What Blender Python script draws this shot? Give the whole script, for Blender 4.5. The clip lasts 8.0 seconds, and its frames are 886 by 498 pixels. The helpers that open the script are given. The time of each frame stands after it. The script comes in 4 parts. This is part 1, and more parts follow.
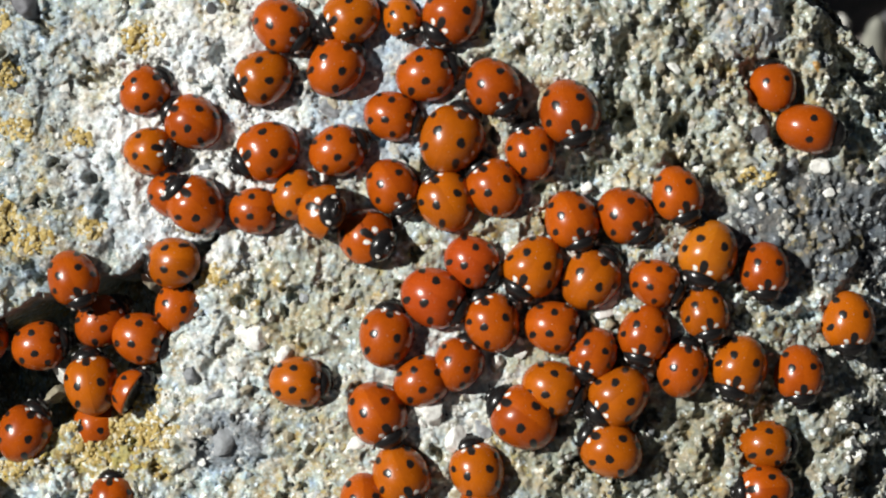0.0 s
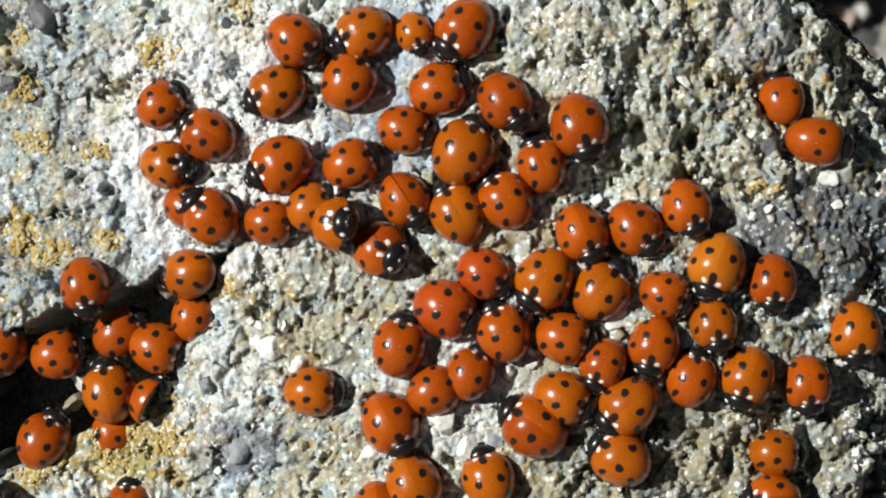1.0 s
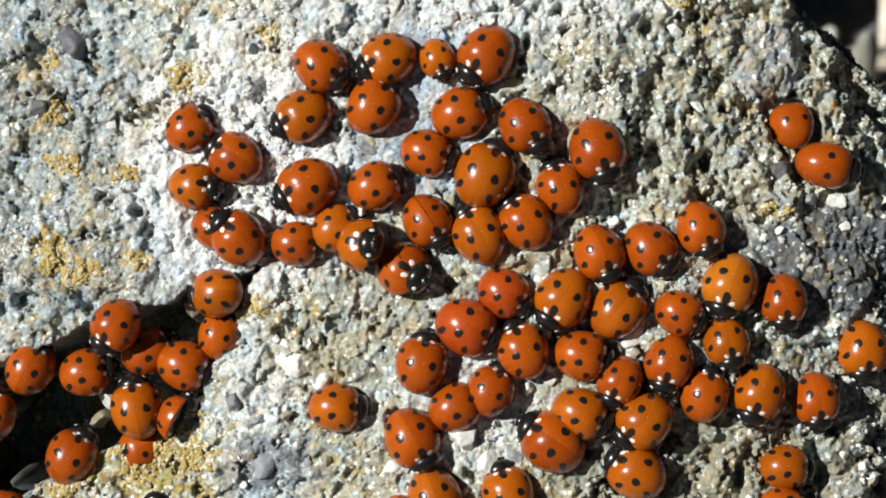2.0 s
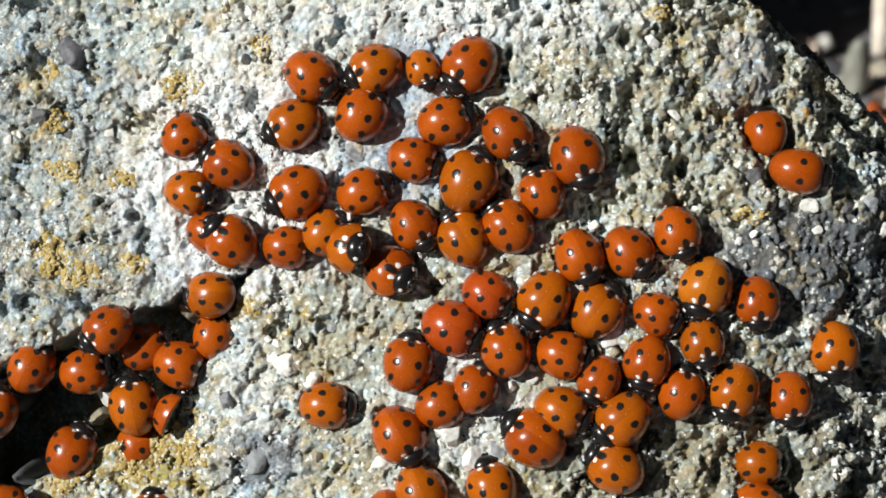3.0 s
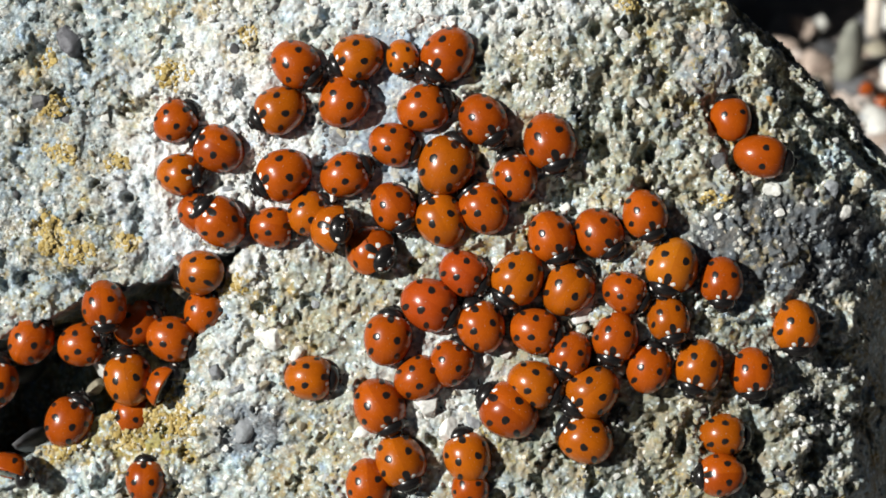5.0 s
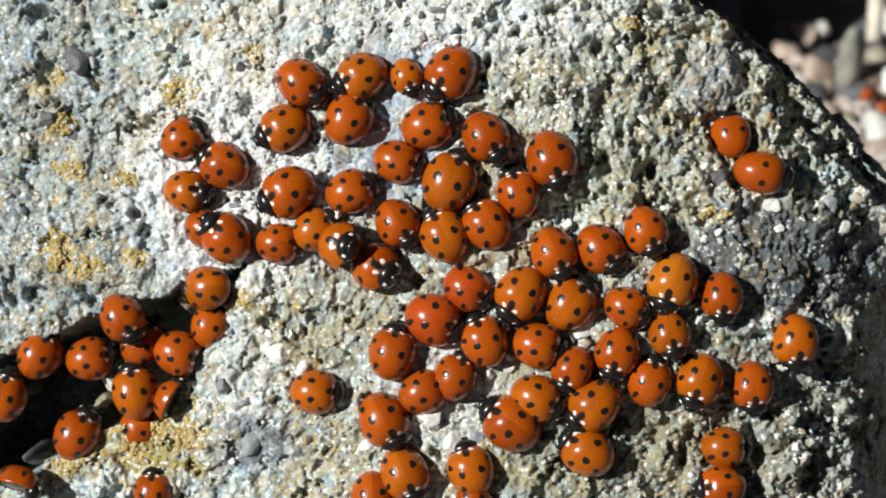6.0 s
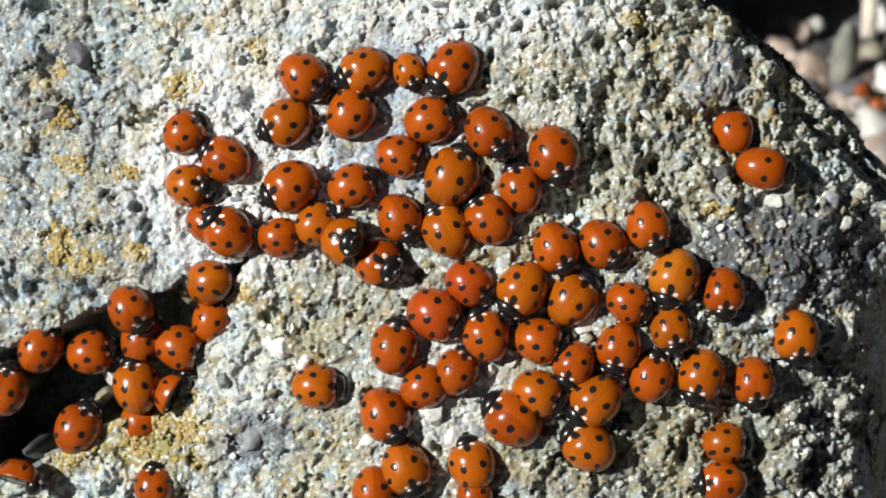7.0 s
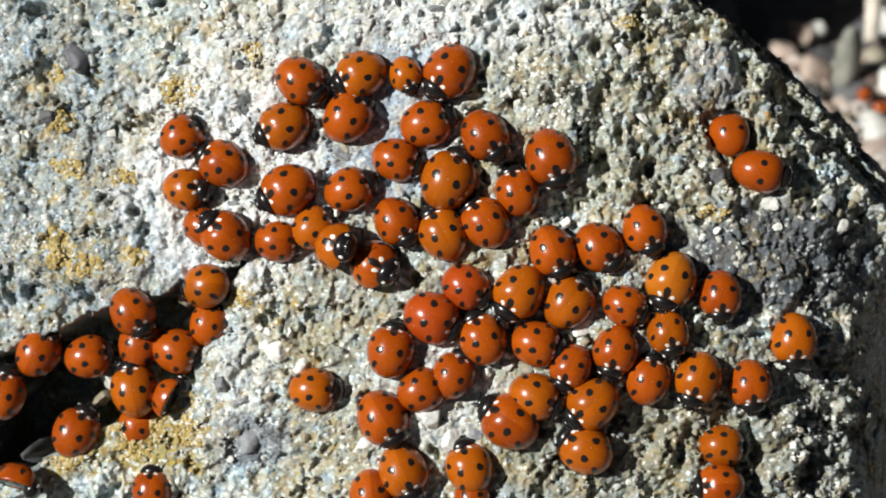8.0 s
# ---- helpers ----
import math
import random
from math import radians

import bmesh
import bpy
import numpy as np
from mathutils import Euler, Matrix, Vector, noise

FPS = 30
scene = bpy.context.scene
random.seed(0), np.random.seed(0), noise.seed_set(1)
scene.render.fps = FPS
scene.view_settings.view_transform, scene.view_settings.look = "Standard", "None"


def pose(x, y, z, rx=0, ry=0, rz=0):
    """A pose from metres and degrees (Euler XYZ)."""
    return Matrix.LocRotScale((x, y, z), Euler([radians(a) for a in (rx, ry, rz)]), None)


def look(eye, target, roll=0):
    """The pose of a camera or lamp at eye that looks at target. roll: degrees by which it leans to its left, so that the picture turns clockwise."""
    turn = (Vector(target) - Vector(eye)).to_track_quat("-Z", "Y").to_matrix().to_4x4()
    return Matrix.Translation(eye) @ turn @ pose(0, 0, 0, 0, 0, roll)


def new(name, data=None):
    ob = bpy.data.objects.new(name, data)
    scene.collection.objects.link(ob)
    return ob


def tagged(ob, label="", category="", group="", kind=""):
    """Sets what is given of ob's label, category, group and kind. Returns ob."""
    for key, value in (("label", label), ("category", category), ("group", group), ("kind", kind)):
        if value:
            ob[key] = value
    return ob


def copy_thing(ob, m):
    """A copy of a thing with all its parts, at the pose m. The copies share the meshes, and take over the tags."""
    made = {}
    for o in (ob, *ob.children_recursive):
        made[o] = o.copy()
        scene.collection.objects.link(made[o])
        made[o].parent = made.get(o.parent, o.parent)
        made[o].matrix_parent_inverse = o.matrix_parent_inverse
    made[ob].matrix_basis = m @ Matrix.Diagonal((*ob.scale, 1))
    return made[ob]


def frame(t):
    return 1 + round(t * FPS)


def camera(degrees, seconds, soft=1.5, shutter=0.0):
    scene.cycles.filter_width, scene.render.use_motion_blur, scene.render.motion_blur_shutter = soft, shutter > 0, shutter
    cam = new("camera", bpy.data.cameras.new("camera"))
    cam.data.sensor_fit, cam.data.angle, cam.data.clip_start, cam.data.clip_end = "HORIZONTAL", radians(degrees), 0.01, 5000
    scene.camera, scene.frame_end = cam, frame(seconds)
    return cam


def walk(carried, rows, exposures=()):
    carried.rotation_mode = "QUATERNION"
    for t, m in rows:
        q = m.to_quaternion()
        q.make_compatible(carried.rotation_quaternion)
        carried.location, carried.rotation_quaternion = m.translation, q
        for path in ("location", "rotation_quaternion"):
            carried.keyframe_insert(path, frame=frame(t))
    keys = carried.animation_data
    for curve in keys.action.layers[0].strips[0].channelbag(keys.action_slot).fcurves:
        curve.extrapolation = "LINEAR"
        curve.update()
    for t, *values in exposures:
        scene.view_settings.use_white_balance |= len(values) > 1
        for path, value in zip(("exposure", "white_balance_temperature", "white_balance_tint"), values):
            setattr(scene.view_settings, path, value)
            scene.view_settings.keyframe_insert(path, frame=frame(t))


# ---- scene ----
# The camera: carried by hand about a third of a metre from the boulder's sunlit face.
cam = camera(20.0, 8.0, soft=1.6, shutter=0.5)
cam.data.dof.use_dof = True
cam.data.dof.focus_distance = 0.326
cam.data.dof.aperture_fstop = 42.0
PATH = [
    (0, (-0.00182, -0.21746, 0.20141), (-0.00204, 0.02001, -0.02774), -0.138),
    (0.2, (-0.00099, -0.21735, 0.20230), (-0.00191, 0.01997, -0.02700), -0.224),
    (0.5, (-0.00148, -0.21695, 0.20390), (-0.00223, 0.01989, -0.02589), -0.210),
    (0.8, (0.00023, -0.21558, 0.20702), (-0.00215, 0.01909, -0.02497), -0.494),
    (1, (0.00060, -0.21610, 0.20824), (-0.00385, 0.01792, -0.02438), -0.852),
    (1.2, (-0.00113, -0.21802, 0.20851), (-0.00501, 0.01691, -0.02321), -0.758),
    (1.5, (-0.00654, -0.22034, 0.20991), (-0.00578, 0.01585, -0.02056), 0.111),
    (1.7, (-0.00853, -0.21959, 0.21259), (-0.00560, 0.01524, -0.01924), 0.412),
    (2.8, (-0.01447, -0.23114, 0.21764), (-0.00626, 0.00697, -0.01069), 1.470),
    (3, (-0.00665, -0.23002, 0.22241), (-0.00417, 0.00594, -0.00828), 0.342),
    (3.2, (-0.00316, -0.22873, 0.22719), (-0.00541, 0.00424, -0.00652), -0.495),
    (3.5, (-0.00725, -0.23048, 0.23041), (-0.00673, 0.00194, -0.00385), -0.033),
    (3.7, (-0.00764, -0.23184, 0.23098), (-0.00346, 0.00192, -0.00191), 0.950),
    (4, (-0.00000, -0.23259, 0.23259), (-0.00000, 0.00075, -0.00076), 0.000),
    (4.2, (0.00274, -0.23118, 0.23654), (0.00208, -0.00111, -0.00003), -0.298),
    (4.5, (0.00087, -0.23490, 0.23492), (-0.00102, -0.00414, -0.00097), -0.436),
    (4.7, (-0.00020, -0.23789, 0.23479), (-0.00134, -0.00572, 0.00028), -0.115),
    (5.8, (0.00528, -0.24179, 0.23793), (-0.00025, -0.00831, 0.00478), -0.987),
    (6, (0.00086, -0.24081, 0.24026), (-0.00178, -0.00874, 0.00567), -0.373),
    (6.2, (-0.00139, -0.24123, 0.24057), (-0.00253, -0.00893, 0.00619), -0.043),
    (6.5, (-0.00088, -0.24114, 0.24049), (-0.00211, -0.00851, 0.00643), 0.046),
    (6.8, (-0.00126, -0.23865, 0.24176), (-0.00132, -0.00834, 0.00541), 0.206),
    (7, (-0.00168, -0.24071, 0.24004), (-0.00212, -0.00907, 0.00501), 0.173),
    (7.2, (-0.00274, -0.24167, 0.23902), (-0.00201, -0.00914, 0.00486), 0.495),
    (7.5, (-0.00140, -0.24014, 0.24019), (-0.00074, -0.00872, 0.00494), 0.353),
    (7.8, (0.00230, -0.24023, 0.24063), (-0.00048, -0.00885, 0.00535), -0.306),
    (8, (0.00038, -0.24124, 0.24015), (-0.00162, -0.00907, 0.00564), -0.201),
]
walk(cam, [(t, look(eye, target, roll)) for t, eye, target, roll in PATH])

# World and sun: clear sky, a low sun far to the left of the camera.
SUN_FROM = Vector((-0.66, -0.368, 0.65)).normalized()
world = bpy.data.worlds.new("sky")
scene.world = world
world.use_nodes = True
sky = world.node_tree.nodes.new("ShaderNodeTexSky")
sky.sky_type = "NISHITA"
sky.sun_disc = False
sky.sun_elevation = math.asin(SUN_FROM.z)
sky.sun_rotation = math.atan2(SUN_FROM.x, SUN_FROM.y)
back = world.node_tree.nodes["Background"]
back.inputs["Strength"].default_value = 0.006
world.node_tree.links.new(sky.outputs["Color"], back.inputs["Color"])
lamp = bpy.data.lights.new("sun", "SUN")
lamp.energy = 4.7
lamp.angle = radians(0.53)
lamp.color = (1.0, 0.995, 0.945)
sun = new("sun", lamp)
sun.matrix_world = look(SUN_FROM * 2.0, (0, 0, 0))
scene.view_settings.exposure = 0.24

MM = 0.001
GROUND = -0.165
# The boulder's face leans 45 degrees: u to the right, v up the face, w out of it.
FACE = Matrix(((1, 0, 0, 0), (0, 0.70711, -0.70711, 0), (0, 0.70711, 0.70711, 0), (0, 0, 0, 1)))


# ---- materials ----
def blank(name, rough=0.5, colour=(0.5, 0.5, 0.5)):
    m = bpy.data.materials.new(name)
    m.use_nodes = True
    b = m.node_tree.nodes["Principled BSDF"]
    b.inputs["Roughness"].default_value = rough
    b.inputs["Base Color"].default_value = (*colour, 1)
    return m, m.node_tree, b


def node(tree, kind, links=(), **values):
    n = tree.nodes.new(kind)
    for key, value in values.items():
        n.inputs[key.replace("_", " ")].default_value = value
    for socket, source in links:
        tree.links.new(source, n.inputs[socket])
    return n


def calc(tree, op, a, b=0.0, clamp=False):
    n = tree.nodes.new("ShaderNodeMath")
    n.operation, n.use_clamp = op, clamp
    for i, x in enumerate((a, b)):
        if isinstance(x, (int, float)):
            n.inputs[i].default_value = x
        else:
            tree.links.new(x, n.inputs[i])
    return n.outputs[0]


def ramp(tree, source, stops, constant=False):
    n = tree.nodes.new("ShaderNodeValToRGB")
    e = n.color_ramp.elements
    if constant:
        n.color_ramp.interpolation = "CONSTANT"
    while len(e) < len(stops):
        e.new(0.5)
    for i, (p, c) in enumerate(stops):
        e[i].position = p
        e[i].color = (*c, 1) if len(c) == 3 else c
    tree.links.new(source, n.inputs[0])
    return n.outputs["Color"]


def blend(tree, fac, a, b, kind="MIX"):
    n = tree.nodes.new("ShaderNodeMix")
    n.data_type, n.blend_type = "RGBA", kind
    for i, x in ((0, fac), (6, a), (7, b)):
        if isinstance(x, (int, float)):
            n.inputs[i].default_value = x
        elif isinstance(x, tuple):
            n.inputs[i].default_value = (*x, 1)
        else:
            tree.links.new(x, n.inputs[i])
    return n.outputs[2]


def millimetres(tree):
    c = tree.nodes.new("ShaderNodeTexCoord")
    s = tree.nodes.new("ShaderNodeVectorMath")
    s.operation = "SCALE"
    s.inputs["Scale"].default_value = 1000.0
    tree.links.new(c.outputs["Object"], s.inputs[0])
    return s.outputs[0]


def noise_of(tree, p, scale, detail=4.0, rough=0.6):
    return node(tree, "ShaderNodeTexNoise", [("Vector", p)], Scale=scale, Detail=detail, Roughness=rough).outputs["Fac"]


def cells(tree, p, scale, out="Color"):
    return node(tree, "ShaderNodeTexVoronoi", [("Vector", p)], Scale=scale).outputs[out]


def step(tree, x, low, high):
    n = node(tree, "ShaderNodeMapRange", [("Value", x)])
    n.interpolation_type = "SMOOTHSTEP"
    n.inputs["From Min"].default_value, n.inputs["From Max"].default_value = low, high
    return n.outputs[0]


def patch(tree, p, wobble, cu, cv, ru, rv, edge=0.25):
    """1 inside an uneven oval of the face, 0 outside it."""
    d = node(tree, "ShaderNodeVectorMath", [(0, p)])
    d.operation = "SUBTRACT"
    d.inputs[1].default_value = (cu, cv, 0)
    s = node(tree, "ShaderNodeVectorMath", [(0, d.outputs[0])])
    s.operation = "MULTIPLY"
    s.inputs[1].default_value = (1 / ru, 1 / rv, 0)
    length = node(tree, "ShaderNodeVectorMath", [(0, s.outputs[0])])
    length.operation = "LENGTH"
    r = calc(tree, "ADD", length.outputs["Value"], wobble)
    return step(tree, r, 1 + edge, 1 - edge)


def rock_material():
    m, t, b = blank("weathered_rock", 0.8)
    p = millimetres(t)
    big, mid, fine = noise_of(t, p, 0.07, 5), noise_of(t, p, 0.35, 6, 0.65), noise_of(t, p, 2.2, 5, 0.7)
    wobble = calc(t, "MULTIPLY", calc(t, "SUBTRACT", noise_of(t, p, 0.22, 5, 0.65), 0.5), 1.9)
    warp = node(t, "ShaderNodeVectorMath", [(0, p), (1, node(t, "ShaderNodeTexNoise", [("Vector", p)], Scale=1.3, Detail=3.0).outputs["Color"])])
    warp.operation = "ADD"
    q = warp.outputs[0]
    crumbs, coarse = cells(t, q, 1.0), cells(t, q, 0.40)
    base = ramp(t, mid, [(0.3, (0.21, 0.215, 0.215)), (0.46, (0.43, 0.435, 0.43)), (0.62, (0.66, 0.67, 0.67))])
    speck = ramp(t, calc(t, "MULTIPLY", crumbs, 1.0), [(0.0, (0.06, 0.06, 0.06)), (0.12, (0.24, 0.26, 0.28)), (0.3, (0.42, 0.46, 0.49)), (0.44, (0.47, 0.43, 0.31)), (0.58, (0.60, 0.61, 0.59)), (0.8, (0.86, 0.86, 0.86))])
    colour = blend(t, 0.72, base, speck)
    lumps = ramp(t, calc(t, "MULTIPLY", coarse, 1.0), [(0.0, (0.12, 0.125, 0.13)), (0.2, (0.36, 0.41, 0.46)), (0.38, (0.46, 0.40, 0.26)), (0.52, (0.50, 0.54, 0.57)), (0.68, (0.68, 0.67, 0.62)), (0.85, (0.88, 0.88, 0.88))])
    colour = blend(t, 0.5, colour, lumps)
    # bluish, greenish and chalky mottling
    stain = ramp(t, noise_of(t, p, 0.42, 5, 0.72), [(0.34, (0.30, 0.34, 0.40)), (0.42, (0.48, 0.53, 0.58)), (0.47, (0.50, 0.52, 0.44)), (0.52, (0.58, 0.62, 0.59)), (0.57, (0.50, 0.44, 0.34)), (0.63, (0.80, 0.81, 0.80))])
    colour = blend(t, 0.52, colour, stain)
    # shade of the crevices between grains painted dark, bright crystal grains among them
    gap = step(t, cells(t, q, 1.35, "Distance"), 0.46, 0.68)
    colour = blend(t, calc(t, "MULTIPLY", gap, calc(t, "ADD", 0.12, calc(t, "MULTIPLY", step(t, mid, 0.62, 0.38), 0.4))), colour, (0.085, 0.08, 0.065))
    bright = calc(t, "MULTIPLY", step(t, cells(t, q, 1.35), 0.68, 0.74), step(t, cells(t, q, 1.35, "Distance"), 0.5, 0.36))
    colour = blend(t, calc(t, "MULTIPLY", bright, 0.7), colour, (0.86, 0.86, 0.85))
    # brownish crust between the grains
    crust = calc(t, "MULTIPLY", step(t, noise_of(t, p, 0.13, 6, 0.7), 0.46, 0.6), step(t, noise_of(t, p, 0.9, 4, 0.7), 0.40, 0.56))
    colour = blend(t, calc(t, "MULTIPLY", crust, 0.8), colour, (0.31, 0.215, 0.085))
    cool = calc(t, "MAXIMUM", step(t, noise_of(t, p, 0.24, 5, 0.7), 0.50, 0.64), calc(t, "MULTIPLY", calc(t, "MAXIMUM", patch(t, p, wobble, -58, 16, 18, 24), patch(t, p, wobble, -52, -5, 17, 9)), 0.8))
    colour = blend(t, calc(t, "MULTIPLY", cool, 0.5), colour, blend(t, fine, (0.13, 0.145, 0.155), (0.58, 0.63, 0.66)))
    warm = calc(t, "MULTIPLY", calc(t, "MAXIMUM", patch(t, p, wobble, 29, 17, 27, 20), calc(t, "MAXIMUM", patch(t, p, wobble, -13, -10, 17, 10), patch(t, p, wobble, 12, -26, 30, 12))), step(t, noise_of(t, p, 0.6, 5, 0.7), 0.40, 0.53))
    colour = blend(t, calc(t, "MULTIPLY", warm, 0.72), colour, blend(t, fine, (0.15, 0.12, 0.065), (0.47, 0.42, 0.31)))
    brown = calc(t, "MULTIPLY", patch(t, p, wobble, 36, -27, 24, 13), step(t, noise_of(t, p, 0.5, 5, 0.7), 0.36, 0.54))
    colour = blend(t, calc(t, "MULTIPLY", brown, 0.78), colour, blend(t, fine, (0.10, 0.085, 0.06), (0.36, 0.32, 0.24)))
    # chalky white crust
    white = calc(t, "MAXIMUM", patch(t, p, wobble, -31, 8, 15, 16), calc(t, "MULTIPLY", patch(t, p, wobble, -3, -20, 9, 9), 0.5))
    white = calc(t, "MAXIMUM", white, calc(t, "MULTIPLY", patch(t, p, wobble, -29, -20, 5, 7), 0.4))
    white = calc(t, "MAXIMUM", white, calc(t, "MULTIPLY", patch(t, p, wobble, -4, 32, 30, 9), 0.55))
    chalk = ramp(t, fine, [(0.32, (0.34, 0.35, 0.36)), (0.45, (0.60, 0.60, 0.58)), (0.56, (0.72, 0.72, 0.72)), (0.66, (0.82, 0.82, 0.81))])
    colour = blend(t, calc(t, "MULTIPLY", calc(t, "MULTIPLY", white, 0.9), step(t, mid, 0.30, 0.45)), colour, chalk)
    # bluish grey stone bared between the crusts
    grey = calc(t, "MAXIMUM", patch(t, p, wobble, -10, 14, 8, 12), patch(t, p, wobble, 44, -3, 14, 7))
    grey = calc(t, "MAXIMUM", grey, patch(t, p, wobble, -28, -29, 6, 4))
    slate = ramp(t, noise_of(t, p, 2.2, 6, 0.8), [(0.3, (0.10, 0.105, 0.115)), (0.5, (0.24, 0.25, 0.265)), (0.64, (0.44, 0.45, 0.46)), (0.72, (0.7, 0.7, 0.69))])
    dark = patch(t, p, wobble, 45, -3, 15, 8)
    slate = blend(t, dark, slate, blend(t, 0.72, slate, (0.065, 0.067, 0.073)))
    pale = ramp(t, noise_of(t, p, 1.1, 6, 0.75), [(0.32, (0.19, 0.22, 0.27)), (0.48, (0.34, 0.39, 0.45)), (0.64, (0.52, 0.58, 0.63))])
    slate = blend(t, patch(t, p, wobble, -10, 14, 11, 14), slate, pale)
    slate = blend(t, calc(t, "MULTIPLY", step(t, cells(t, q, 1.5), 0.80, 0.86), 0.8), slate, (0.68, 0.68, 0.66))
    colour = blend(t, calc(t, "MULTIPLY", grey, 0.92), colour, slate)
    mauve = calc(t, "MULTIPLY", patch(t, p, wobble, 34.5, 21.5, 4.5, 5.5), 0.75)
    colour = blend(t, mauve, colour, blend(t, fine, (0.27, 0.255, 0.26), (0.52, 0.49, 0.48)))
    # lichen
    spots = step(t, noise_of(t, p, 0.55, 5, 0.7), 0.53, 0.6)
    zone = calc(t, "MAXIMUM", patch(t, p, wobble, -46, -28, 13, 8), patch(t, p, wobble, -56, 3, 9, 22))
    zone = calc(t, "MAXIMUM", zone, patch(t, p, wobble, -27, -10, 6, 6))
    zone = calc(t, "MAXIMUM", zone, calc(t, "MULTIPLY", step(t, big, 0.48, 0.6), 0.7))
    lichen = ramp(t, fine, [(0.3, (0.17, 0.105, 0.02)), (0.5, (0.37, 0.25, 0.05)), (0.7, (0.54, 0.42, 0.14))])
    colour = blend(t, calc(t, "MULTIPLY", calc(t, "MULTIPLY", zone, spots), 0.85), colour, lichen)
    strong = calc(t, "MULTIPLY", calc(t, "MAXIMUM", patch(t, p, wobble, -44, -29, 10, 5), calc(t, "MULTIPLY", patch(t, p, wobble, -51, -4, 8, 4), 0.8)), step(t, noise_of(t, p, 0.45, 5, 0.7), 0.42, 0.52))
    colour = blend(t, calc(t, "MULTIPLY", strong, 0.85), colour, lichen)
    colour = blend(t, 1.0, colour, (0.97, 1.0, 1.02), "MULTIPLY")
    # tan crusts of old lichen
    old = 0.0
    for cu, cv, ru, rv in ((-45.5, 31, 2.5, 3.5), (-27, 29.5, 3, 3), (-56.5, 18.5, 2.5, 3), (-39.5, 15, 4, 3), (-34.5, 21, 4.5, 2), (-26.5, 22, 2, 2), (-43.5, 12, 3, 2), (-56.5, 12, 2.5, 2), (-47, -6, 3, 2.5), (-50, 2, 3, 2)):
        old = calc(t, "MAXIMUM", old, patch(t, p, wobble, cu, cv, ru, rv, 0.4))
    old = calc(t, "MULTIPLY", old, step(t, noise_of(t, p, 0.8, 4, 0.7), 0.38, 0.52))
    colour = blend(t, calc(t, "MULTIPLY", old, 0.55), colour, ramp(t, fine, [(0.3, (0.25, 0.17, 0.06)), (0.5, (0.44, 0.35, 0.17)), (0.7, (0.60, 0.53, 0.36))]))
    # the painted crevice shade again, faintly, over the crusts
    colour = blend(t, calc(t, "MULTIPLY", gap, 0.10), colour, (0.085, 0.08, 0.065))
    colour = blend(t, calc(t, "MULTIPLY", bright, 0.35), colour, (0.86, 0.86, 0.85))
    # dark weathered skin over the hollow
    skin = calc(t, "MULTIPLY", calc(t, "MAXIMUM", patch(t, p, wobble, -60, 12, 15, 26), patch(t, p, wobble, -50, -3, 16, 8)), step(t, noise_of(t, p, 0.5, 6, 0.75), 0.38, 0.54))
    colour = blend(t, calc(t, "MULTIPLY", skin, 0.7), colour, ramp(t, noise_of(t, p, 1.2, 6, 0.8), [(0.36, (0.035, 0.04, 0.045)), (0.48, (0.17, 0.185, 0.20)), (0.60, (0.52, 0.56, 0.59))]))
    colour = blend(t, calc(t, "MULTIPLY", bright, 0.35), colour, (0.86, 0.86, 0.85))
    # dark pores and dirt
    pores = step(t, noise_of(t, p, 1.6, 4, 0.6), 0.40, 0.31)
    colour = blend(t, calc(t, "MULTIPLY", pores, 0.15), colour, (0.045, 0.04, 0.035))
    # bluish, greenish and ochre tints of the minerals
    tint = ramp(t, noise_of(t, q, 0.55, 5, 0.72), [(0.34, (0.80, 0.95, 1.14)), (0.42, (0.93, 1.0, 1.06)), (0.48, (0.96, 1.04, 0.97)), (0.53, (1.0, 1.0, 1.0)), (0.58, (1.09, 0.98, 0.80)), (0.66, (1.03, 1.0, 0.97))])
    colour = blend(t, 0.9, colour, tint, "MULTIPLY")
    tint = ramp(t, noise_of(t, p, 0.16, 4, 0.6), [(0.36, (0.90, 0.98, 1.05)), (0.5, (1.0, 1.0, 1.0)), (0.62, (1.03, 0.99, 0.91))])
    colour = blend(t, 0.8, colour, tint, "MULTIPLY")
    pure = calc(t, "MULTIPLY", calc(t, "SUBTRACT", white, grey, True), step(t, noise_of(t, p, 0.7, 5, 0.7), 0.36, 0.50))
    colour = blend(t, calc(t, "MULTIPLY", pure, 0.58), colour, chalk)
    colour = blend(t, 1.0, colour, (0.985, 1.0, 1.035), "MULTIPLY")
    # bared blue-grey and dark stone
    colour = blend(t, calc(t, "MULTIPLY", grey, calc(t, "MULTIPLY", step(t, noise_of(t, p, 0.5, 5, 0.7), 0.34, 0.52), 0.48)), colour, slate)
    firm = node(t, "ShaderNodeBrightContrast", [("Color", colour)], Bright=0.035, Contrast=0.12)
    colour = blend(t, 1.0, firm.outputs["Color"], (0.025, 0.024, 0.022), "LIGHTEN")
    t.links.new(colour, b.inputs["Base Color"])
    # some crystal faces glint
    glint = step(t, cells(t, q, 1.9), 0.78, 0.84)
    t.links.new(calc(t, "SUBTRACT", 0.85, calc(t, "MULTIPLY", glint, 0.6)), b.inputs["Roughness"])
    relief = calc(t, "ADD", calc(t, "MULTIPLY", fine, 0.6), calc(t, "MULTIPLY", cells(t, q, 1.7, "Distance"), -0.5))
    relief = calc(t, "ADD", relief, calc(t, "MULTIPLY", noise_of(t, p, 7.0, 3, 0.7), 0.3))
    relief = calc(t, "ADD", relief, calc(t, "MULTIPLY", cells(t, q, 2.6), 0.35))
